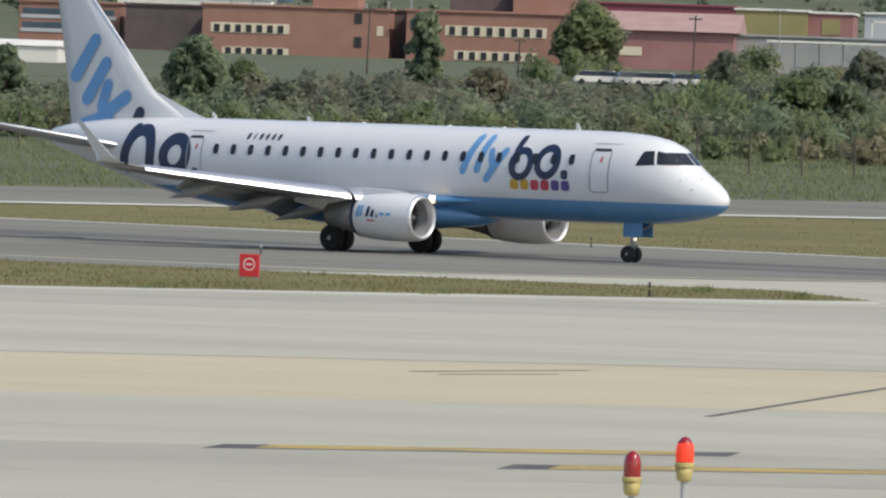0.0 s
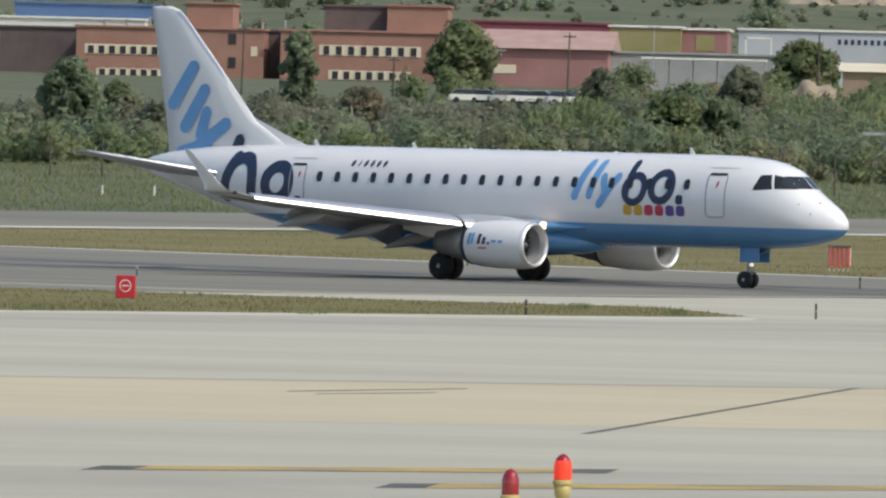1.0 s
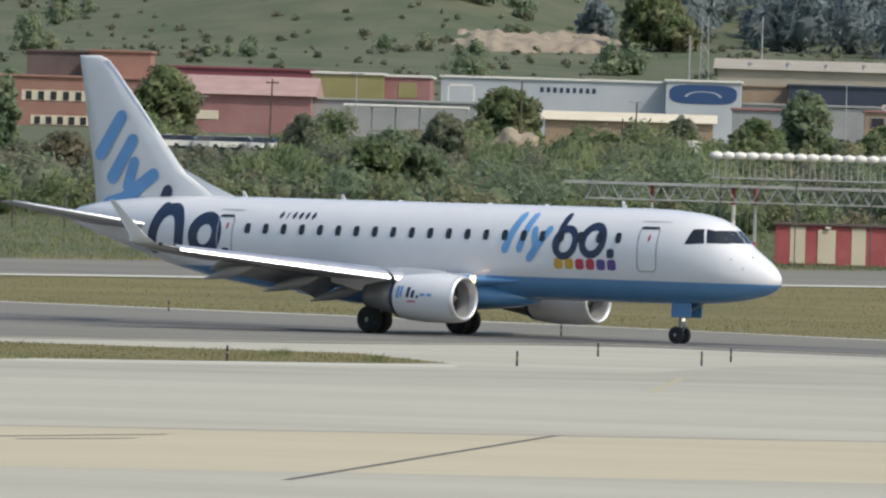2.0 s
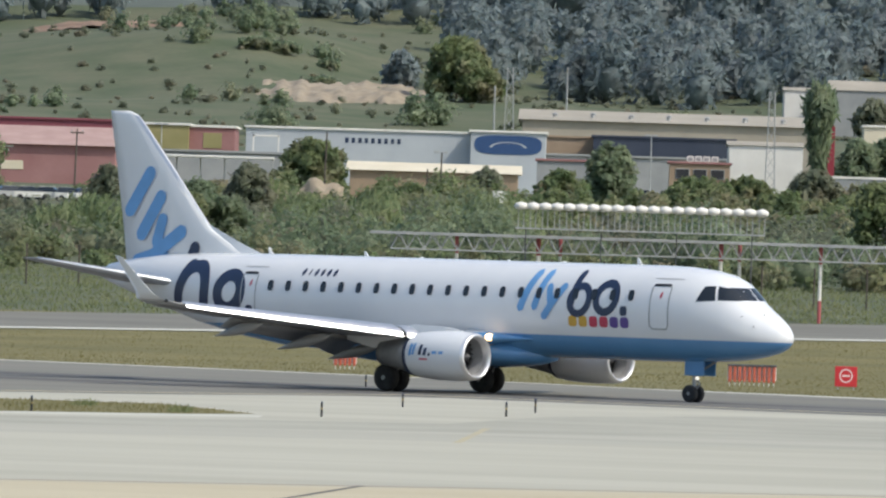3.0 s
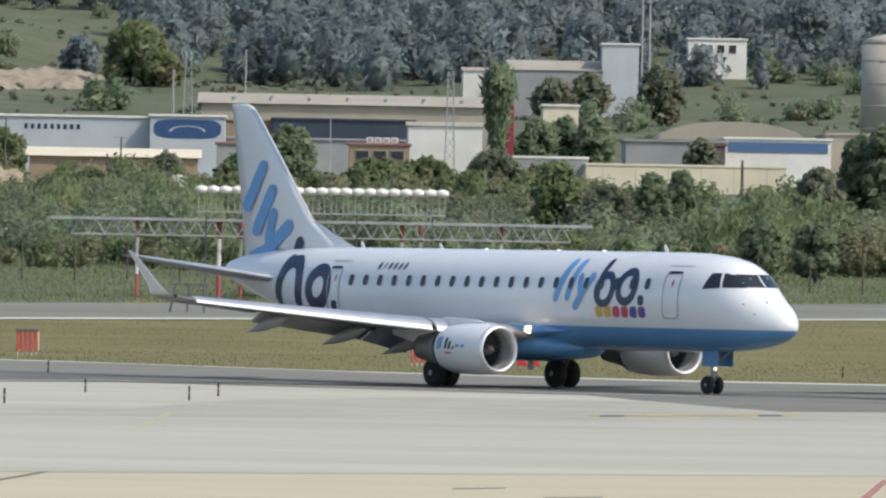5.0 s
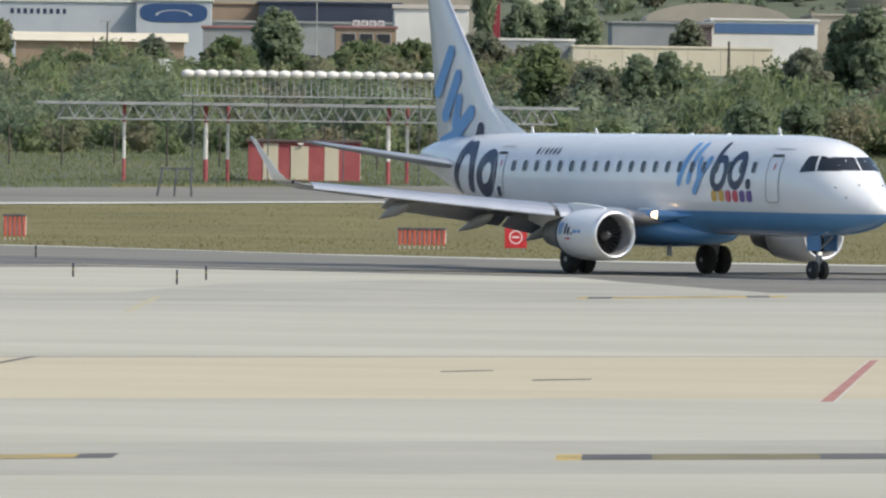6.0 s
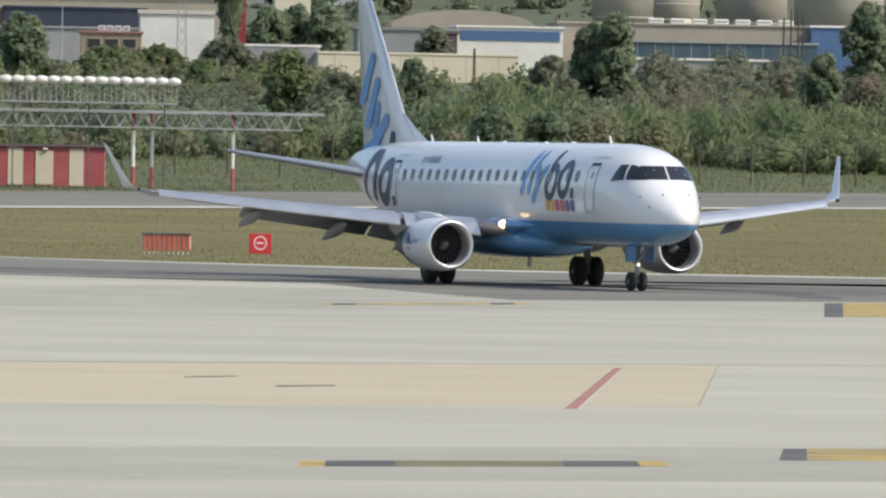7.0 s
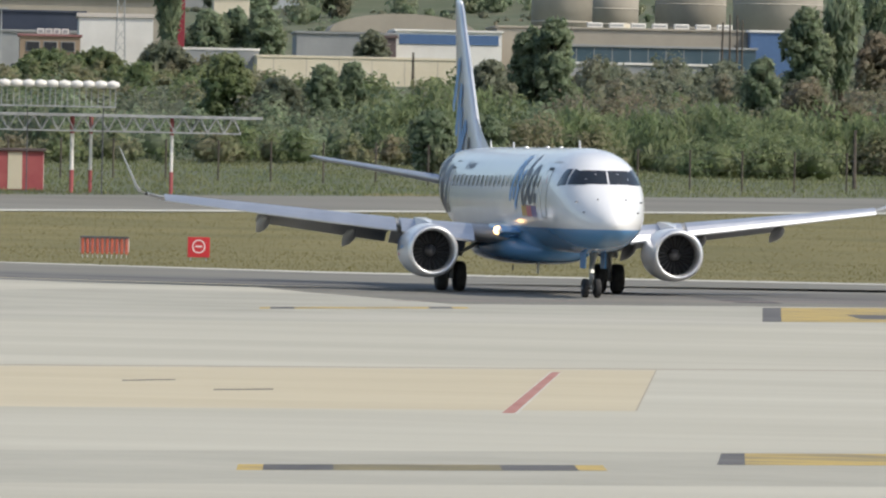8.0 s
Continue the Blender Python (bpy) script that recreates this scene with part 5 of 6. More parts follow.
# east side works
b = block("cream_wall_building", 27.3, 44.7, 13.1, 850, 10, CREAM, "long cream rendered wall with joints", roof=CREAM, over=0.1)
for i in range(6):
    part("wall_joint", bbox(4.0 * i + 2, 4.0 * i + 2.06, -0.03, 0.02, 0.2, fz(13.0) - b.location.z), TANROOF, b)
block("grey_hall", 33.6, 43.1, 16.3, 930, 16, GREYWALL, "grey metal clad industrial hall", roof=GREYWALL)
block("maroon_annex", 41.0, 43.0, 16.0, 928, 4, BRICKDARK, "dark maroon annex beside the grey hall")
b = block("blue_hall", 43.1, 53.2, 16.7, 931, 20, WHITE, "white hall with a broad blue fascia", roof=WHITE)
part("fascia", bbox(fx(0.3), fx(9.8), -0.12, 0.02, fz(15.5) - b.location.z, fz(16.45) - b.location.z, 0.03), BLUEWALL, b, "blue fascia band")
ob = thing("arched_hall", pose(fx(38.2), 962 * K, rise(fx(38), 962 * K)), "tan hall with a wide arched roof", "building")
z = fz(17.0) - ob.location.z
part("wall", bbox(0, fx(14), 0, 20, -0.5, z, 0.03), TANROOF, ob)
bm = bmesh.new()
loft(bm, [[(fx(7) + fx(7.2) * math.cos(math.pi * k / 18), yy, z + 2.6 * math.sin(math.pi * k / 18)) for k in range(19)] for yy in (-0.3, 20.3)])
part("roof", bm, TANROOF, ob)
block("tan_hall", 53.3, 79, 17.4, 941, 25, TANROOF, "long hall with a tan metal roof", roof=TANROOF)
b = block("teal_hall", 56.0, 77.5, 15.6, 931, 10, TEALWALL, "long low hall with dark teal glazing", roof=GREYWALL)
for i in range(12):
    part("mullion", bbox(1.2 + i * 2.4, 1.32 + i * 2.4, -0.05, 0.02, 0.2, fz(15.5) - b.location.z), GREYWALL, b)
block("grey_low_wall", 52, 71.3, 13.4, 880, 6, GREYWALL, "low grey wall with a white coping", "wall", roof=WHITE)
b = block("blue_hall", 77.5, 84, 17.4, 938, 14, BLUEWALL, "blue clad hall with a white roof edge", roof=WHITE)
for x0, x1, zt, y in ((63.3, 69.9, 30, 1050), (70.3, 76.3, 27, 1070), (76.7, 84.4, 30, 1050), (84.0, 93.6, 31, 1035)):
    r = fx(x1 - x0) / 2
    Z0 = rise(fx(x0), y * K)
    ob = thing("silo", pose(fx((x0 + x1) / 2), y * K + r, Z0), "large tan concrete storage silo", "silo", "concrete silos")
    H = fz(zt) - Z0
    part("shell", spin([(0, r), (H * 0.9, r)], "Z", 40), SILO, ob, smooth=True)
    part("dome", spin([(H * 0.9, r), (H * 0.96, r * 0.8), (H, r * 0.2), (H + 0.1, 0)], "Z", 40), SILO, ob, smooth=True)
    for k in range(4):
        part("hoop", spin([(H * (0.15 + 0.2 * k), r + 0.02), (H * (0.15 + 0.2 * k) + 0.15, r + 0.08), (H * (0.15 + 0.2 * k) + 0.3, r + 0.02)], "Z", 40), SILO, ob)
ob = thing("site_tank", pose(fx(71.2), 1020 * K, rise(fx(71), 1020 * K) - 0.2), "small tan steel tank", "tank")
part("shell", spin([(0, 1.9), (fz(18.9) - ob.location.z, 1.9), (fz(18.9) - ob.location.z + 0.5, 0.1)], "Z", 20), CREAM, ob, smooth=True)
for i in range(7):
    ob = thing("white_van", pose(fx(62.3 + i * 2.1), 945 * K, fz(17.4) + 0.3), "small white boxy vehicle body on the roof level", "container", "white containers")
    part("body", bbox(0, 2.0, 0, 1.8, 0, 0.75, 0.08), WHITE, ob)
    part("stripe", bbox(0.15, 1.85, -0.02, 0.01, 0.3, 0.5), GREYWALL, ob)

def car(x, y, mat, turn, label):
    X, Y = fx(x), y * K
    ob = thing("parked_car", pose(X, Y, rise(X, Y), 0, 0, turn), label, "car", "parked cars")
    bm = bmesh.new()
    rings = []
    for xx, zt, w in ((-2.1, 0.75, 0.72), (-1.9, 0.9, 0.8), (0.9, 0.88, 0.84), (1.9, 0.78, 0.8), (2.1, 0.6, 0.7)):
        rings.append([(xx, -w, 0.3), (xx, -w, zt), (xx, w, zt), (xx, w, 0.3)])
    part("body", loft(bm, rings), mat, ob)
    bm = bmesh.new()
    loft(bm, [[(-1.8, -0.74, 0.86), (-1.8, 0.74, 0.86), (1.0, 0.74, 0.86), (1.0, -0.74, 0.86)], [(-1.3, -0.6, 1.42), (-1.3, 0.6, 1.42), (0.2, 0.6, 1.42), (0.2, -0.6, 1.42)]])
    part("cabin", bm, GLASS, ob, "dark glazed cabin")
    part("roof", bbox(-1.3, 0.2, -0.6, 0.6, 1.42, 1.46, 0.01), mat, ob)
    for a in (-1.3, 1.3):
        for c in (-0.78, 0.78):
            part("wheel", spin([(c - 0.1, 0.2), (c - 0.09, 0.3), (c + 0.09, 0.3), (c + 0.1, 0.2)], "Y", 12, (a, 0, 0.3)), TYRE, ob)


for i in range(7):
    car(-46.5 + i * 1.45, 738, (WHITE, WHITE, STEEL)[i % 3], (8, -4, 20, 3, -12, 5, 30)[i], ("white", "white", "grey")[i % 3] + " car parked beyond the scrub")
for i in range(10):
    car(5.0 + i * 1.75, 880, (NAVYWALL, BRICKDARK, STEEL)[i % 3], (90, 84, 95)[i % 3], ("dark blue", "dark", "grey")[i % 3] + " car parked before the halls")
bm = bmesh.new()
bmesh.ops.create_icosphere(bm, subdivisions=4, radius=1)
for v in bm.verts:
    k = 1 + 0.35 * noise.noise(v.co * 2.1) + 0.12 * noise.noise(v.co * 7)
    v.co = Vector((v.co.x * 3.6, v.co.y * 3.0, v.co.z * 2.7)) * k
heap = part("earth_mound", bm, ROCK, smooth=True)
heap.matrix_world = pose(fx(-20.6), 738 * K, rise(fx(-20.6), 738 * K) + 0.1)
tagged(heap, "pale heap of dug earth and rubble", "earth heap")
for x0, x1, zt in ((-23.5, -19.5, 61.5), (40.5, 42.0, 60.5), (58.5, 61.5, 63.0), (-12.0, -9.5, 61.0)):
    b = block("hill_house", x0, x1, zt / K + EZ * (1 - 1 / K), 1332, 8, (CREAM, WHITE)[int(x0) % 2], "pale house among the hillside woods", over=0.3, pitch=0.6, roof=PINK)
    openings(b, x0 + 0.4, x1 - 0.3, zt / K + EZ * (1 - 1 / K) - 2.0, 2, 1.0, 1.2, 1332, 0, frame_mat=WHITE)

# poles and masts
for x, y, z1, hd in ((-40.2, 760, 14.64, "arm"), (-65.6, 760, 14.6, "arm"), (-20.8, 760, 15.0, None), (-11.8, 760, 13.7, "lamp"), (-54.5, 770, 12.6, "arm"), (-12.6, 745, 12.2, None)):
    pole("utility_pole", x, y, z1, "dark timber utility pole", lean=0.02, head=hd)
pole("utility_pole", 38.0, 790, 13.1, "dark timber utility pole", 0.2)
pole("lamp_post", 4.75, 800, 16.1, "grey steel lamp post with a double head", 0.1, STEEL, head="lamp")
pole("lamp_post", -35.3, 800, 15.8, "grey steel lamp post", 0.09, STEEL, head="lamp")
pole("lamp_post", 4.9, 700, 9.3, "short white steel post", 0.08, WHITE)
for dx in (0, 1.2):
    pole("mast", 41.4 + dx * 0.7, 1100, 35.6, "tall slim grey floodlight mast", 0.22, STEEL, head="lamp")
lattice("lattice_mast", 15.6, 860, 21.2, 1.3, "slim grey lattice mast")
lattice("lattice_mast", -9.1, 1050, 26.7, 1.6, "grey lattice power mast")
pole("mast", -3.0, 1060, 27.2, "slim grey steel mast behind the halls", 0.18, STEEL)
pole("mast", -10.6, 1040, 24.5, "slim grey steel mast behind the halls", 0.18, STEEL)
for x, z1, l in ((69.2, 17.2, 0.01), (69.9, 18.0, 0.0), (70.6, 17.9, -0.01), (71.0, 17.5, 0.0)):
    pole("timber_pole", x, 868, z1, "dark timber pole standing in a cluster", 0.17, lean=l)


# ---- shrubs, reeds and woods (uncountable) ----
SKYLINE = ((-121, 4.5), (-107, 5.6), (-98, 6.5), (-72, 6.6), (-65, 6.0), (-52, 6.3), (-49, 8.3), (-36, 8.2), (-15, 8.8), (-5, 7.2), (24, 7.7), (27, 9.8), (31, 10.0), (35, 8.4), (44, 9.0), (52, 7.7), (64, 7.2), (74, 7.7), (78, 6.3), (86, 6.6), (89, 8.4), (96, 8.3))


def growth(x, y):
    """Height above sea that the thicket between airfield and works reaches at a place."""
    top = np.interp(1000 * x / y, [p[0] for p in SKYLINE], [p[1] for p in SKYLINE])
    return EZ + top * y / 1000 + 0.5 * noise.noise((x / 6, y / 12, 1.3))


def shrub_belt(name, x0, x1, y0, y1, n, hmin, hmax, leaves, size, mat, label, seed, up=0.0, wide=1.0, keep=None):
    rng = np.random.default_rng(seed)
    lumps, hearts = [], []
    for _ in range(n):
        x, y = rng.uniform(x0, x1), rng.uniform(y0, y1)
        if keep and not keep(x, y):
            continue
        h = rng.uniform(hmin, hmax) * (0.6 + 0.9 * abs(noise.noise((x / 14, y / 30, seed))))
        z = rise(x, y)
        if y < 1000:
            h = min(h, (growth(x, y) - z) / 1.12)
            if h < 0.5:
                continue
        r = h * rng.uniform(0.55, 0.95) * wide
        hearts.append((x, y, z + h * 0.36, r * 0.72, r * 0.72, h * 0.46))
        lumps.append((x, y, z + h * 0.40, r * 0.85, r * 0.85, h * 0.5))
        for _ in range(rng.integers(4, 9)):
            a, q, t = rng.uniform(0, 6.28), r * rng.uniform(0.2, 0.95), rng.uniform(0.15, 0.95)
            q *= 1 - 0.6 * t * t
            k = r * rng.uniform(0.2, 0.48)
            lumps.append((x + q * math.cos(a), y + q * math.sin(a), z + h * t, k, k, k * rng.uniform(0.7, 1.3)))
    ob = quads(name, leaf_cloud(rng, lumps, leaves, size, up), mat, None, cores(rng, hearts, 0.78))
    return tagged(ob, label, "shrubs", kind="stuff")


def hill_bush(x, y):
    """Bushes gather in hollows and leave the open grass bare."""
    return noise.noise((x / 22, y / 60, 4.4)) > 0.2


shrub_belt("shrub_belt", -95, 75, 618, 650, 260, 1.2, 3.0, 75000, 0.18, LEAF_MID, "dense green shrubs along the airfield fence", 11, keep=lambda x, y: y > 618 + max(0, min(20, (x + 10) * 0.5)))
shrub_belt("shrub_belt", -95, 80, 650, 690, 220, 2.2, 4.2, 65000, 0.2, LEAF_DARK, "dense dark shrubs behind the fence", 12)
shrub_belt("shrub_belt", -98, 82, 685, 740, 230, 2.2, 4.4, 65000, 0.2, LEAF_GREY, "olive and grey shrubs on the slope", 21)
shrub_belt("reed_bed", 30, 62, 640, 690, 170, 2.6, 4.2, 50000, 0.17, LEAF_REED, "tall green reeds behind the fence", 13, up=0.8)
shrub_belt("thicket", 47.5, 56.5, 622, 642, 60, 1.4, 3.2, 26000, 0.15, LEAF_REED, "bright green spreading thicket behind the fence", 23)
shrub_belt("scrub", -6, 33, 1110, 1185, 110, 1.4, 2.8, 30000, 0.3, LEAF_MID, "green bushes in front of the works", 24)
shrub_belt("scrub", 68, 112, 1040, 1180, 120, 2.0, 4.2, 30000, 0.3, LEAF_GREY, "olive bushes in front of the eastern works", 25)
shrub_belt("reed_bed", -40, -4, 690, 760, 150, 2.6, 4.4, 45000, 0.19, LEAF_REED, "tall grey-green reeds", 14, up=0.8)
shrub_belt("scrub", -100, -40, 730, 830, 180, 2.0, 4.4, 50000, 0.22, LEAF_GREY, "grey-green scrub on the slope", 15, up=0.3)
shrub_belt("scrub", 40, 88, 700, 790, 130, 3.0, 5.4, 45000, 0.21, LEAF_DRY, "brownish dry scrub", 16)
shrub_belt("scrub", -80, 70, 790, 1090, 360, 1.8, 4.4, 65000, 0.28, LEAF_MID, "mixed green scrub before the halls", 17)
shrub_belt("hill_scrub", -190, 150, 1390, 1830, 800, 1.8, 4.6, 50000, 0.36, LEAF_DARK, "dark green bushes gathered over the hillside", 18, keep=hill_bush)
shrub_belt("hill_scrub", -170, 120, 1400, 1800, 900, 0.35, 1.1, 45000, 0.26, LEAF_GREY, "low tussocks and herbs over the hillside", 22, wide=1.6)
# haze over both far woods is put into the leaf colour
shrub_belt("woodland", -260, 220, 1815, 2300, 1700, 8.0, 19.0, 200000, 0.8, LEAF_HAZED, "eucalyptus woodland on the far hill, haze painted into its grey-green", 19, wide=0.5, up=0.25)
shrub_belt("woodland", -25, 160, 1660, 1850, 380, 5.0, 12.0, 80000, 0.6, LEAF_HAZED, "trees on the lower hillside, haze painted into their grey-green", 20, wide=0.6, up=0.25)


# ---- single trees ----
for i, (kind, x, y, ztop, w, mat, lab) in enumerate((
        ("round", -71.5, 1120, 20.2, 4.1, LEAF_MID, "broad green tree in front of the pink building"),
        ("tall", -62.8, 780, 14.3, 1.6, LEAF_DARK, "dark narrow tree by the brick building"),
        ("round", -72.7, 700, 11.0, 2.3, LEAF_DARK, "dark bushy tree on the slope"),
        ("round", -71.3, 720, 9.5, 1.7, LEAF_MID, "green bush on the slope"),
        ("round", -85.2, 690, 9.8, 1.4, LEAF_DARK, "dark bush on the slope"),
        ("round", -54.6, 740, 9.8, 2.1, LEAF_DRY, "olive bush among scrub"),
        ("round", -65.5, 690, 7.8, 1.8, LEAF_GREY, "pale feathery bush on the slope"),
        ("round", -41.0, 830, 12.5, 1.5, LEAF_GREY, "grey-green bush by the yard"),
        ("round", -27.4, 690, 10.0, 3.7, LEAF_DARK, "dark broad bushy tree behind the fence"),
        ("round", -26.0, 740, 12.0, 2.1, LEAF_GREY, "grey-green bushy tree behind the fence"),
        ("round", -28.7, 680, 9.2, 2.7, LEAF_MID, "green bushy tree behind the hedge"),
        ("round", -32.8, 1160, 19.7, 4.2, LEAF_MID, "green tree in front of the pale hall"),
        ("tall", 2.1, 1090, 19.4, 2.8, LEAF_DARK, "dark upright tree before the navy hall"),
        ("round", -3.3, 1080, 16.0, 3.2, LEAF_MID, "green bushy tree behind the hedge"),
        ("round", -12.1, 1120, 16.3, 2.3, LEAF_GREY, "small grey-green tree by the low building"),
        ("round", -18.3, 1000, 13.3, 2.6, LEAF_MID, "green bush before the low building"),
        ("round", 12.6, 1160, 16.7, 4.2, LEAF_MID, "green bush before the red-roofed office"),
        ("round", 18.2, 1160, 16.7, 3.7, LEAF_MID, "green bush before the white building"),
        ("round", 26.3, 1160, 17.6, 3.3, LEAF_GREY, "grey-green bush before the white building"),
        ("round", 33.7, 1246, 22.9, 2.9, LEAF_DARK, "dark clump of trees behind the sign"),
        ("round", 37.5, 1250, 23.4, 3.0, LEAF_DARK, "dark clump of trees behind the sign"),
        ("round", 41.0, 1246, 23.0, 2.7, LEAF_DARK, "dark clump of trees behind the sign"),
        ("round", 45.7, 1590, 34.8, 3.9, LEAF_GREY, "grey-green tree by the tower building"),
        ("round", 51.7, 1600, 35.9, 3.7, LEAF_GREY, "grey-green tree by the tower building"),
        ("round", 61.1, 1540, 36.0, 3.9, LEAF_GREY, "grey-green tree by the masts"),
        ("round", -22.8, 1610, 43.1, 6.1, LEAF_MID, "broad green tree on the hillside"),
        ("round", -18.9, 1606, 38.3, 4.3, LEAF_MID, "green tree at the foot of the woods"),
        # this crown takes the far-wood colour with painted haze
        ("round", -32.4, 1640, 41.2, 3.4, LEAF_HAZED, "tree on the hillside, haze painted into its grey-green"),
        ("round", -68.2, 1690, 41.8, 1.9, LEAF_DARK, "dark round bush on the mound"),
        ("round", -58.6, 1680, 40.2, 3.2, LEAF_DARK, "dark spreading bush on the mound"),
        ("round", -53.7, 1680, 39.5, 3.3, LEAF_DARK, "dark spreading bush on the mound"),
        ("round", -45.6, 1675, 38.7, 2.0, LEAF_DARK, "dark round bush on the mound"),
        ("round", -45.4, 1640, 33.4, 2.8, LEAF_DARK, "dark bush below the sandy bank"),
        ("round", 20.4, 700, 11.6, 2.2, LEAF_MID, "green tree behind the fence"),
        ("round", 23.7, 690, 10.0, 2.0, LEAF_GREY, "pale grey-green tree behind the fence"),
        ("round", 26.9, 690, 10.8, 1.4, LEAF_DARK, "dark tree behind the fence"),
        ("round", 29.1, 695, 11.0, 1.4, LEAF_DARK, "dark tree behind the fence"),
        ("tall", 43.3, 722, 14.4, 1.5, LEAF_DARK, "tall dark eucalyptus with ragged crown"),
        ("tall", 45.1, 720, 14.9, 1.7, LEAF_DARK, "tall dark eucalyptus with ragged crown"),
        ("round", 40.1, 715, 11.6, 2.0, LEAF_GREY, "grey-green tree beside the eucalyptus"),
        ("round", 56.7, 1290, 21.3, 2.5, LEAF_GREY, "olive bush beside the grey hall"),
        ("round", 12.0, 1080, 15.4, 3.7, LEAF_MID, "green bushes before the red-roofed office"),
        ("round", 62.1, 740, 12.4, 1.7, LEAF_DARK, "dark bush on the slope"),
        ("round", 93.7, 1060, 21.5, 2.9, LEAF_DARK, "dark broad tree beside the palms"),
        ("round", 99.3, 1040, 19.0, 2.2, LEAF_DRY, "brownish tree at the edge of the scrub"),
        ("round", 62.1, 700, 10.4, 2.5, LEAF_DRY, "brown dry thicket on the slope"),
        ("round", 64.0, 690, 8.9, 2.4, LEAF_DRY, "brown dry thicket on the slope"),
        ("round", 30.7, 612, 7.4, 1.6, LEAF_DARK, "very dark round bush by the fence"),
        ("round", 34.2, 614, 7.2, 1.5, LEAF_DARK, "very dark round bush by the fence"))):
    tree(kind, x, y, max(1.6, ztop - rise(x, y)), w, lab, mat, i)
palm(28.2, 1222, 28.9, 2.3, "shaggy palm tree beside the red sign")
palm(97.8, 1062, 22.8, 2.2, "palm tree above the brown scrub")
palm(102.4, 1066, 23.7, 2.2, "palm tree above the brown scrub")


# ---- localiser aerials and hut ----
def truss():
    x0, x1, y, zb, zt = -12.30, 17.92, 546.0, 5.50, 6.46
    ob = thing("aerial_truss", pose(x0, y, 0), "long grey steel lattice aerial truss on red and white posts", "antenna")
    L = x1 - x0
    for yy in (-0.5, 0.5):
        part("top_chord", bbox(0, L, yy - 0.06, yy + 0.06, zt - 0.12, zt, 0.01), STEEL, ob)
        part("bottom_chord", bbox(1.2, L - 1.2, yy - 0.05, yy + 0.05, zb, zb + 0.09, 0.01), STEEL, ob)
    part("top_deck", bbox(0, L, -0.55, 0.55, zt, zt + 0.05, 0.01), STEEL, ob)
    n = 30
    for i in range(n):
        for yy in (-0.5, 0.5):
            a, c = 1.2 + (L - 2.4) * i / n, 1.2 + (L - 2.4) * (i + 1) / n
            m = (a + c) / 2 + (0.3 if yy > 0 else -0.1) * ((i % 3) - 1) * 0.4
            part("brace", rod(rod(bmesh.new(), (a, yy, zb + 0.04), (m, yy, zt - 0.06), 0.035, n=5), (m, yy, zt - 0.06), (c, yy, zb + 0.04), 0.035, n=5), STEEL, ob)
        part("strut", rod(bmesh.new(), (1.2 + (L - 2.4) * i / n, -0.5, zb), (1.2 + (L - 2.4) * i / n, 0.5, zt), 0.025, n=5), STEEL, ob)
    for xx, yy, rr in ((-7.42, 0, 0.1), (-2.86, 0, 0.13), (-1.64, 0.9, 0.1), (7.32, 0, 0.12), (8.38, 0.9, 0.1), (12.88, 0, 0.1)):
        z0 = rise(xx, y + yy) - 0.1
        top = zt
        po = part("post", rod(bmesh.new(), (xx - x0, yy, z0), (xx - x0, yy, top), rr, n=10), WHITE, ob, "red and white banded post")
        for k, (za, zc) in enumerate(((0.0, 0.3), (0.76, 1.0))):
            part("red_band", rod(bmesh.new(), (xx - x0, yy, z0 + (top - z0) * za), (xx - x0, yy, z0 + (top - z0) * zc), rr + 0.006, n=10), HUTRED, po, "red painted band")
    return ob


truss()
for i in range(21):
    x = -3.87 + i * 0.667
    ob = thing("dipole_aerial", pose(x, 542, 6.44), "white capped aerial on slim grey posts", "antenna", "row of white aerials")
    part("cap", spin([(1.46, 0.05), (1.50, 0.32), (1.66, 0.40), (1.82, 0.30), (1.90, 0.02)], "Z", 14), WHITE, ob, "white weather cap", smooth=True)
    for q in (-0.14, 0.16):
        part("stem", rod(bmesh.new(), (q, 0, 0.40), (q, 0, 1.56), 0.028, n=6), STEEL, ob)
ob = thing("aerial_platform", pose(-4.18, 542, 0), "grey platform carrying the row of aerials", "platform")
part("deck", bbox(0, 13.85, -0.5, 0.5, 6.83, 6.91, 0.01), STEEL, ob)
for i in range(4):
    part("leg", rod(bmesh.new(), (0.6 + i * 4.18, 0.3, rise(0, 542) - 0.1), (0.6 + i * 4.18, 0.3, 6.85), 0.035), DARKMETAL, ob)
# striped hut
ob = thing("equipment_hut", pose(-0.5, 550, rise(0, 550)), "red and white striped equipment hut", "hut")
part("wall", bbox(0, 6.3, 0, 4, -0.1, 2.15, 0.02), HUTRED, ob, "red wall")
part("roof", bbox(-0.15, 6.45, -0.15, 4.15, 2.15, 2.32, 0.03), BRICKDARK, ob, "dark flat roof")
for a, c in ((0.85, 1.7), (4.3, 5.1)):
    part("white_stripe", bbox(a, c, -0.03, 0.02, 0.02, 2.1, 0.005), CREAM, ob, "white painted stripe")
part("door", bbox(2.4, 3.4, -0.05, 0.02, 0.05, 1.95, 0.01), CREAM, ob, "pale door")
part("lamp", bbox(2.8, 3.1, -0.2, 0, 2.0, 2.12, 0.02), WHITE, ob)
part("white_stripe", bbox(6.28, 6.33, 0.8, 2.0, 0.02, 2.1, 0.005), WHITE, ob)
ob = thing("frame_stand", pose(-5.2, 512, rise(-5, 512)), "dark steel frame stand by the aerials", "stand")
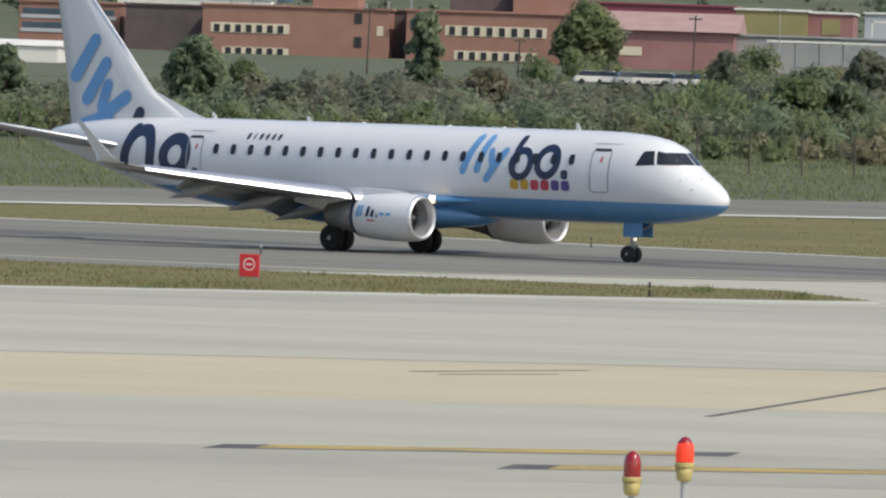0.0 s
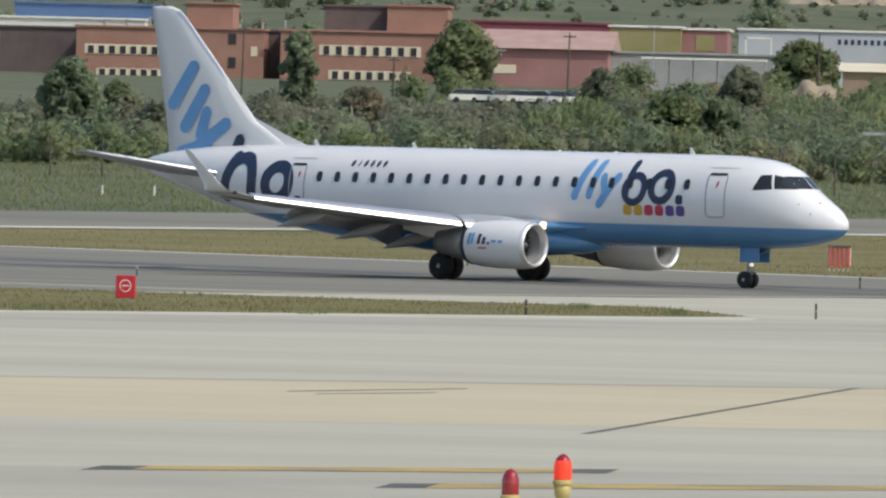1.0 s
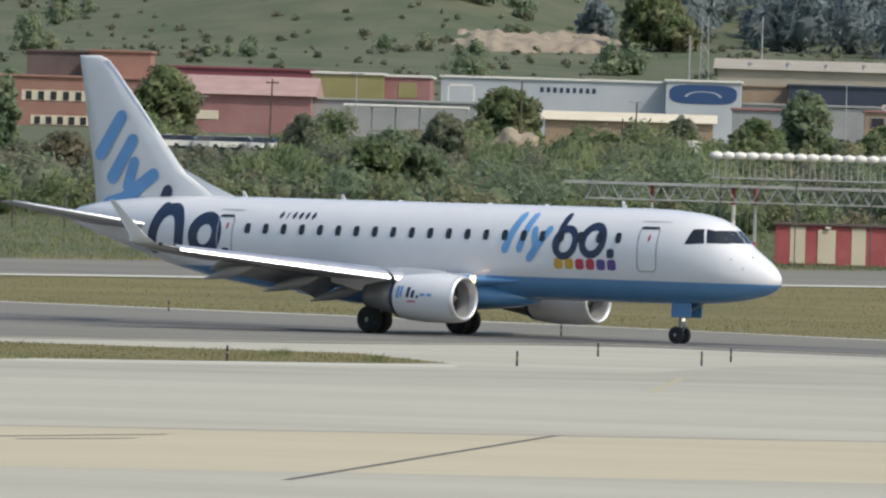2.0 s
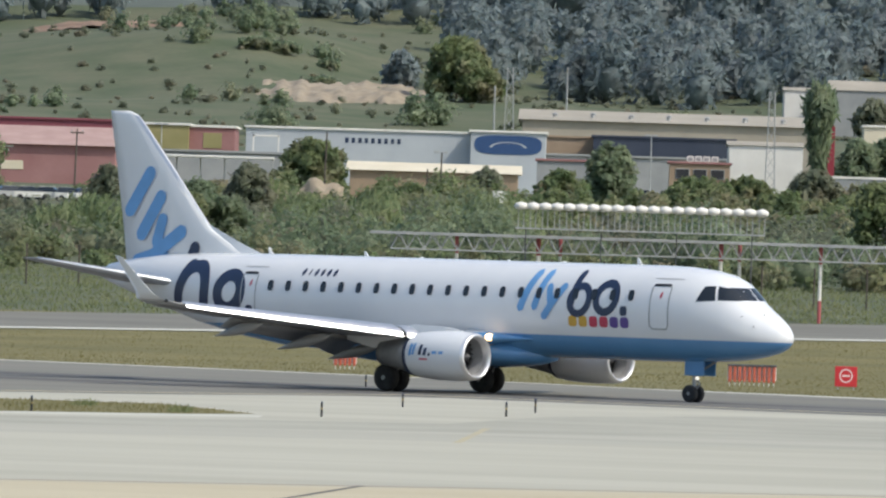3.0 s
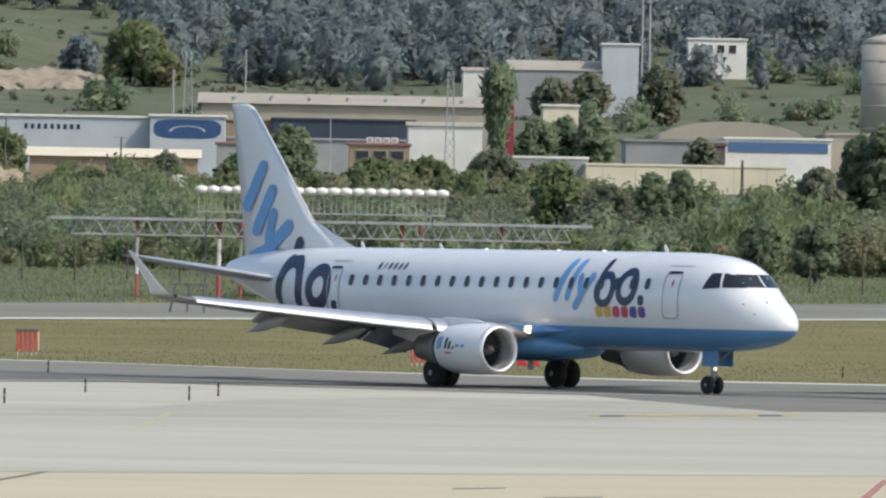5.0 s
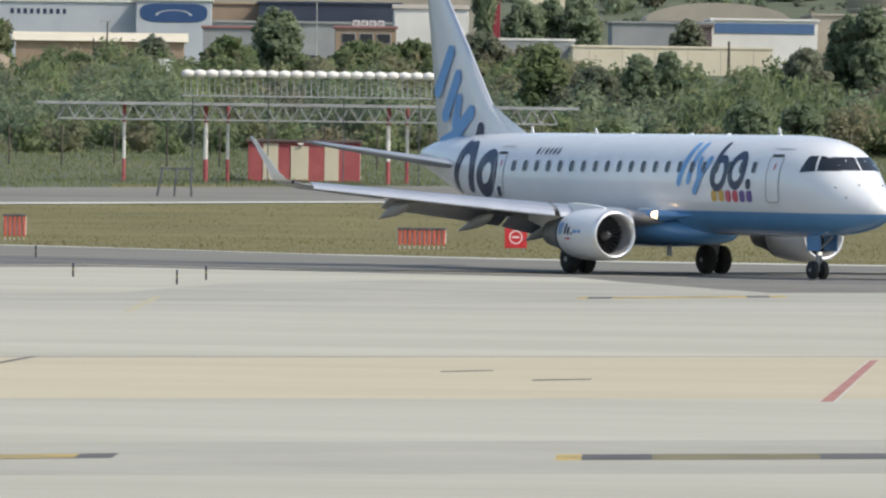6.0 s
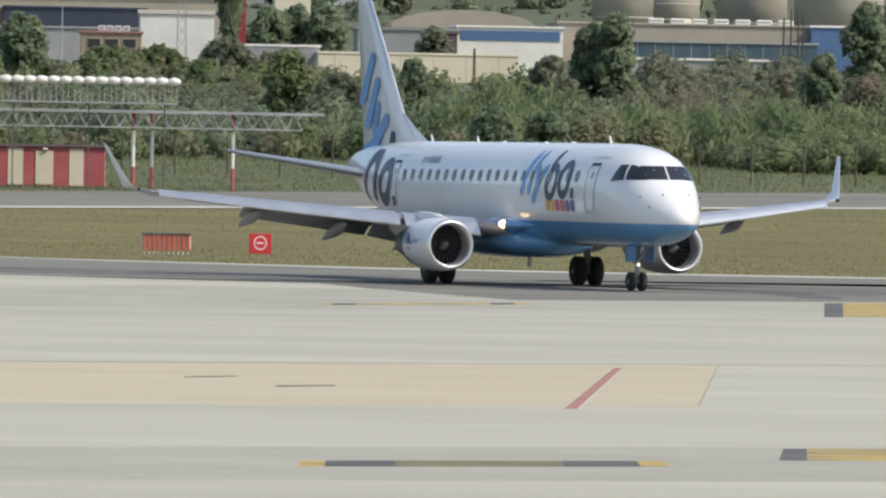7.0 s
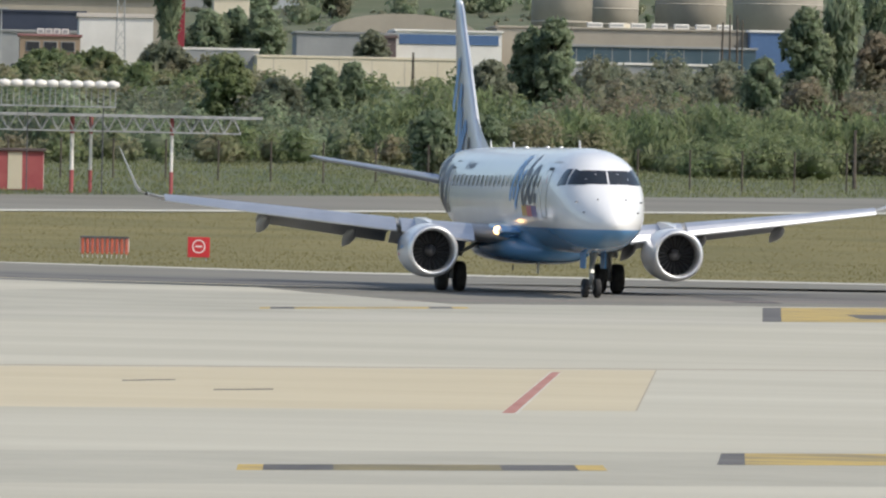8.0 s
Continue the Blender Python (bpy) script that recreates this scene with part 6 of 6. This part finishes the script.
for q in (0, 0.9, 1.8):
    part("leg", rod(bmesh.new(), (q, 0, 0), (q * 0.8 + 0.3, 0, 1.5), 0.06), DARKMETAL, ob)
part("rail", bbox(0.1, 1.9, -0.05, 0.05, 1.4, 1.5, 0.01), DARKMETAL, ob)

# perimeter fence
fence = thing("perimeter_fence", pose(0, 583, rise(0, 583)), "wire perimeter fence on slim posts", "fence")
for i in range(-24, 32):
    x = i * 3.13 + 0.9
    part("post", rod(bmesh.new(), (x, 0, -0.2), (x, 0, 2.4), 0.06, n=6), WOODPOLE, fence)
for zz in (0.5, 1.2, 1.9, 2.3):
    part("wire", rod(bmesh.new(), (-74, 0, zz), (98, 0, zz), 0.006, n=4), DARKMETAL, fence)
pole("marker_post", 55.7, 595, 6.7, "dark timber post with a white lamp", 0.14, far=False)

# ---- grass ----
def grass(name, inside, box_, n, h, w, mat, label, seed):
    rng = np.random.default_rng(seed)
    pts = np.stack([rng.uniform(box_[0], box_[1], n), rng.uniform(box_[2], box_[3], n)], 1)
    keep = np.array([inside(x, y) for x, y in pts])
    pts = pts[keep]
    n = len(pts)
    z = np.array([rise(x, y) for x, y in pts]) - 0.03
    hh = h * rng.uniform(0.4, 1.3, n) * np.array([0.55 + 0.9 * abs(noise.noise((x / 3.5, y / 14, seed))) for x, y in pts])
    a = rng.uniform(0, 6.28, n)
    dx, dy = np.cos(a) * w, np.sin(a) * w
    lx, ly = rng.normal(0, 0.35, n) * hh, rng.normal(0, 0.35, n) * hh
    base = np.stack([pts[:, 0], pts[:, 1], z], 1)
    v = np.stack([base + np.stack([-dx, -dy, 0 * dx], 1), base + np.stack([dx, dy, 0 * dx], 1), base + np.stack([lx + dx * 0.4, ly + dy * 0.4, hh], 1), base + np.stack([lx - dx * 0.4, ly - dy * 0.4, hh], 1)], 1)
    return tagged(quads(name, v.reshape(-1, 3), mat), label, "grass", kind="stuff")


VERGE = [(-90, 195), (-31, 250), (-11.3, 272.5), (-9.3, 277), (-12.5, 291), (-25, 293.5), (-37, 298), (-90, 330)]


def in_poly(x, y, poly):
    c = False
    for (x0, y0), (x1, y1) in zip(poly, poly[1:] + poly[:1]):
        if (y0 > y) != (y1 > y) and x < (x1 - x0) * (y - y0) / (y1 - y0) + x0:
            c = not c
    return c


sheet("verge", VERGE, 0.012, SOIL, "dry earth verge between apron and taxiway", "verge")
grass("verge_grass", lambda x, y: in_poly(x, y, VERGE), (-60, -9, 215, 310), 60000, 0.12, 0.014, BLADES, "dry yellowish grass on the verge", 31)


WEEDS = ((-14.5, 284), (-20.5, 262), (-27.5, 256), (-11.4, 276.5), (-33, 275))
grass("verge_weeds", lambda x, y: any((x - a) ** 2 / 0.16 + (y - b) ** 2 / 9 < 1 for a, b in WEEDS), (-34, -10, 252, 292), 30000, 0.26, 0.016, GREENBLADES, "darker weed tufts on the verge", 34)


def far_edge(x):
    return float(np.interp(x, [p[0] for p in FAR_EDGE], [p[1] for p in FAR_EDGE]))


grass("meadow_grass", lambda x, y: far_edge(x) + 0.6 < y < 499.5 + 0.63 * x, (-62, 55, 358, 535), 60000, 0.08, 0.016, BLADES, "dry yellow-green grass between the taxiways", 32)
grass("far_grass", lambda x, y: y > 536 + 0.65 * x, (-75, 75, 490, 650), 95000, 0.26, 0.035, GREENBLADES, "green grass in front of the fence", 33)


# ---- signs and lights by the taxiway ----
def no_entry(x, y, w, h, turn, mast=False):
    ob = thing("no_entry_sign", pose(x, y, 0, 0, 0, turn), "red airfield sign panel with a white ring and bar", "sign", "red airfield signs")
    part("panel", bbox(-w / 2, w / 2, -0.06, 0.06, 0.10, h, 0.015), SIGNRED, ob)
    r = min(w, h) * 0.30
    cz = 0.08 + h * 0.5
    bm = bmesh.new()
    for k in range(28):
        a0, a1 = 2 * math.pi * k / 28, 2 * math.pi * (k + 1) / 28
        bm.faces.new([bm.verts.new((q * math.cos(a), -0.066, cz + q * 1.05 * math.sin(a))) for q, a in ((r, a0), (r, a1), (r * 0.82, a1), (r * 0.82, a0))])
    part("ring", bm, SIGNWHITE, ob, "white ring")
    part("bar", bbox(-r * 0.55, r * 0.55, -0.07, -0.05, cz - r * 0.13, cz + r * 0.13), SIGNWHITE, ob, "white bar")
    for q in (-w * 0.35, w * 0.35):
        part("leg", rod(bmesh.new(), (q, 0, -0.05), (q, 0, 0.12), 0.03), STEEL, ob)
    if mast:
        part("side_post", rod(bmesh.new(), (w * 0.55, 0, h), (w * 0.55, 0, h + 0.18), 0.03), DARKMETAL, ob)
        part("side_lamp", spin([(h + 0.18, 0.03), (h + 0.24, 0.045), (h + 0.3, 0)], "Z", 10, (w * 0.55, 0, 0)), STEEL, ob)
    return ob


no_entry(-26.8, 274.3, 0.56, 0.74, -6, True)
no_entry(10.55, 397.3, 0.9, 0.92, 0)


def grate(x, y, w, h, n, turn=0):
    ob = thing("slatted_barrier", pose(x, y, rise(x, y), 0, 0, turn), "low red slatted barrier with white gaps", "barrier", "red slatted barriers")
    for k in range(n):
        c = -w / 2 + w * (k + 0.5) / n
        part("slat", bbox(c - w / n * 0.30, c + w / n * 0.30, -0.05, 0.05, 0.12, h, 0.01), ORANGE, ob)
        part("foot", rod(bmesh.new(), (c, 0, -0.05), (c, 0, 0.15), 0.02), WHITE, ob)
    part("top_rail", bbox(-w / 2, w / 2, -0.07, 0.07, h - 0.06, h + 0.03, 0.01), DARKMETAL, ob)
    part("back_panel", bbox(-w / 2, w / 2, 0.06, 0.09, 0.2, h - 0.05, 0.01), SIGNWHITE, ob)
    return ob


grate(6.8, 401.1, 2.0, 0.82, 10)
grate(-10.3, 418, 1.0, 1.05, 5)


def edge_light(x, y, hgt=0.38):
    ob = thing("edge_light", pose(x, y, rise(x, y)), "small black edge marker with a yellow band", "edge light", "taxiway edge markers")
    part("stem", rod(bmesh.new(), (0, 0, -0.02), (0, 0, hgt), 0.032, n=10), DARK, ob)
    part("band", rod(bmesh.new(), (0, 0, hgt * 0.55), (0, 0, hgt * 0.66), 0.034, n=10), YELLOW, ob, "yellow band")
    part("lens", spin([(hgt, 0.032), (hgt + 0.04, 0.03), (hgt + 0.06, 0)], "Z", 10), NAVY, ob, "dark blue lens")


for x, y in ((-7.4, 275.4), (-5.6, 300.9), (-2.3, 287.2), (-1.5, 297.6), (-15.2, 268.9), (-25.0, 398.9), (-7.9, 352), (22.5, 383)):
    edge_light(x, y)
for x, y in ((-54.2, 540), (-51.4, 541)):
    ob = thing("marker_post", pose(x, y, rise(x, y)), "short white marker post", "post", "white marker posts")
    part("stem", rod(bmesh.new(), (0, 0, -0.05), (0, 0, 0.5), 0.06), WHITE, ob)


# ---- red obstruction lamps close by, on posts ----
def lamp(x, top, lit):
    y = 60.0
    ob = thing("obstruction_lamp", pose(x, y, top - 0.17), "red glass obstruction lamp on a yellow base", "lamp", "red obstruction lamps")
    part("globe", spin([(0.0, 0.05), (0.01, 0.056), (0.10, 0.054), (0.135, 0.045), (0.158, 0.026), (0.17, 0.0)], "Z", 28), REDGLASS, ob, "red glass globe", smooth=True)
    if lit:
        part("lit_core", spin([(0.012, 0.0565), (0.06, 0.0572), (0.10, 0.0550), (0.128, 0.048)], "Z", 20), REDGLOW, ob, "glowing lens")
    part("collar", spin([(-0.02, 0.062), (0.0, 0.062), (0.008, 0.056)], "Z", 24), LAMPYELLOW, ob, "yellow collar")
    part("base", spin([(-0.11, 0.03), (-0.10, 0.045), (-0.07, 0.05), (-0.02, 0.056)], "Z", 24), LAMPYELLOW, ob, "yellow base", smooth=True)
    part("post", rod(bmesh.new(), (0, 0, -top + 0.17), (0, 0, -0.10), 0.02, n=10), STEEL, ob)


lamp(-3.46, 2.20, False)
lamp(-3.14, 2.30, True)


# ---- what moves ----
def motions():
    rows = [(t, pose(x, y, 0, 0, 0, a)) for t, x, y, a in TAXI]
    walk(JET, rows)
    ts = np.array([r[0] for r in TAXI])
    px, py = np.array([r[1] for r in TAXI]), np.array([r[2] for r in TAXI])
    way = np.concatenate([[0], np.cumsum(np.hypot(np.diff(px), np.diff(py)))])
    for ob, r in TURNERS:
        at = ob.matrix_basis.translation.copy()
        steps = []
        n = 200
        for k in range(n + 1):
            t = 8.0 * k / n
            turn = float(np.interp(t, ts, way)) / r
            steps.append((t, Matrix.Translation(at) @ Matrix.Rotation(turn, 4, "Y")))
        walk(ob, steps)


motions()
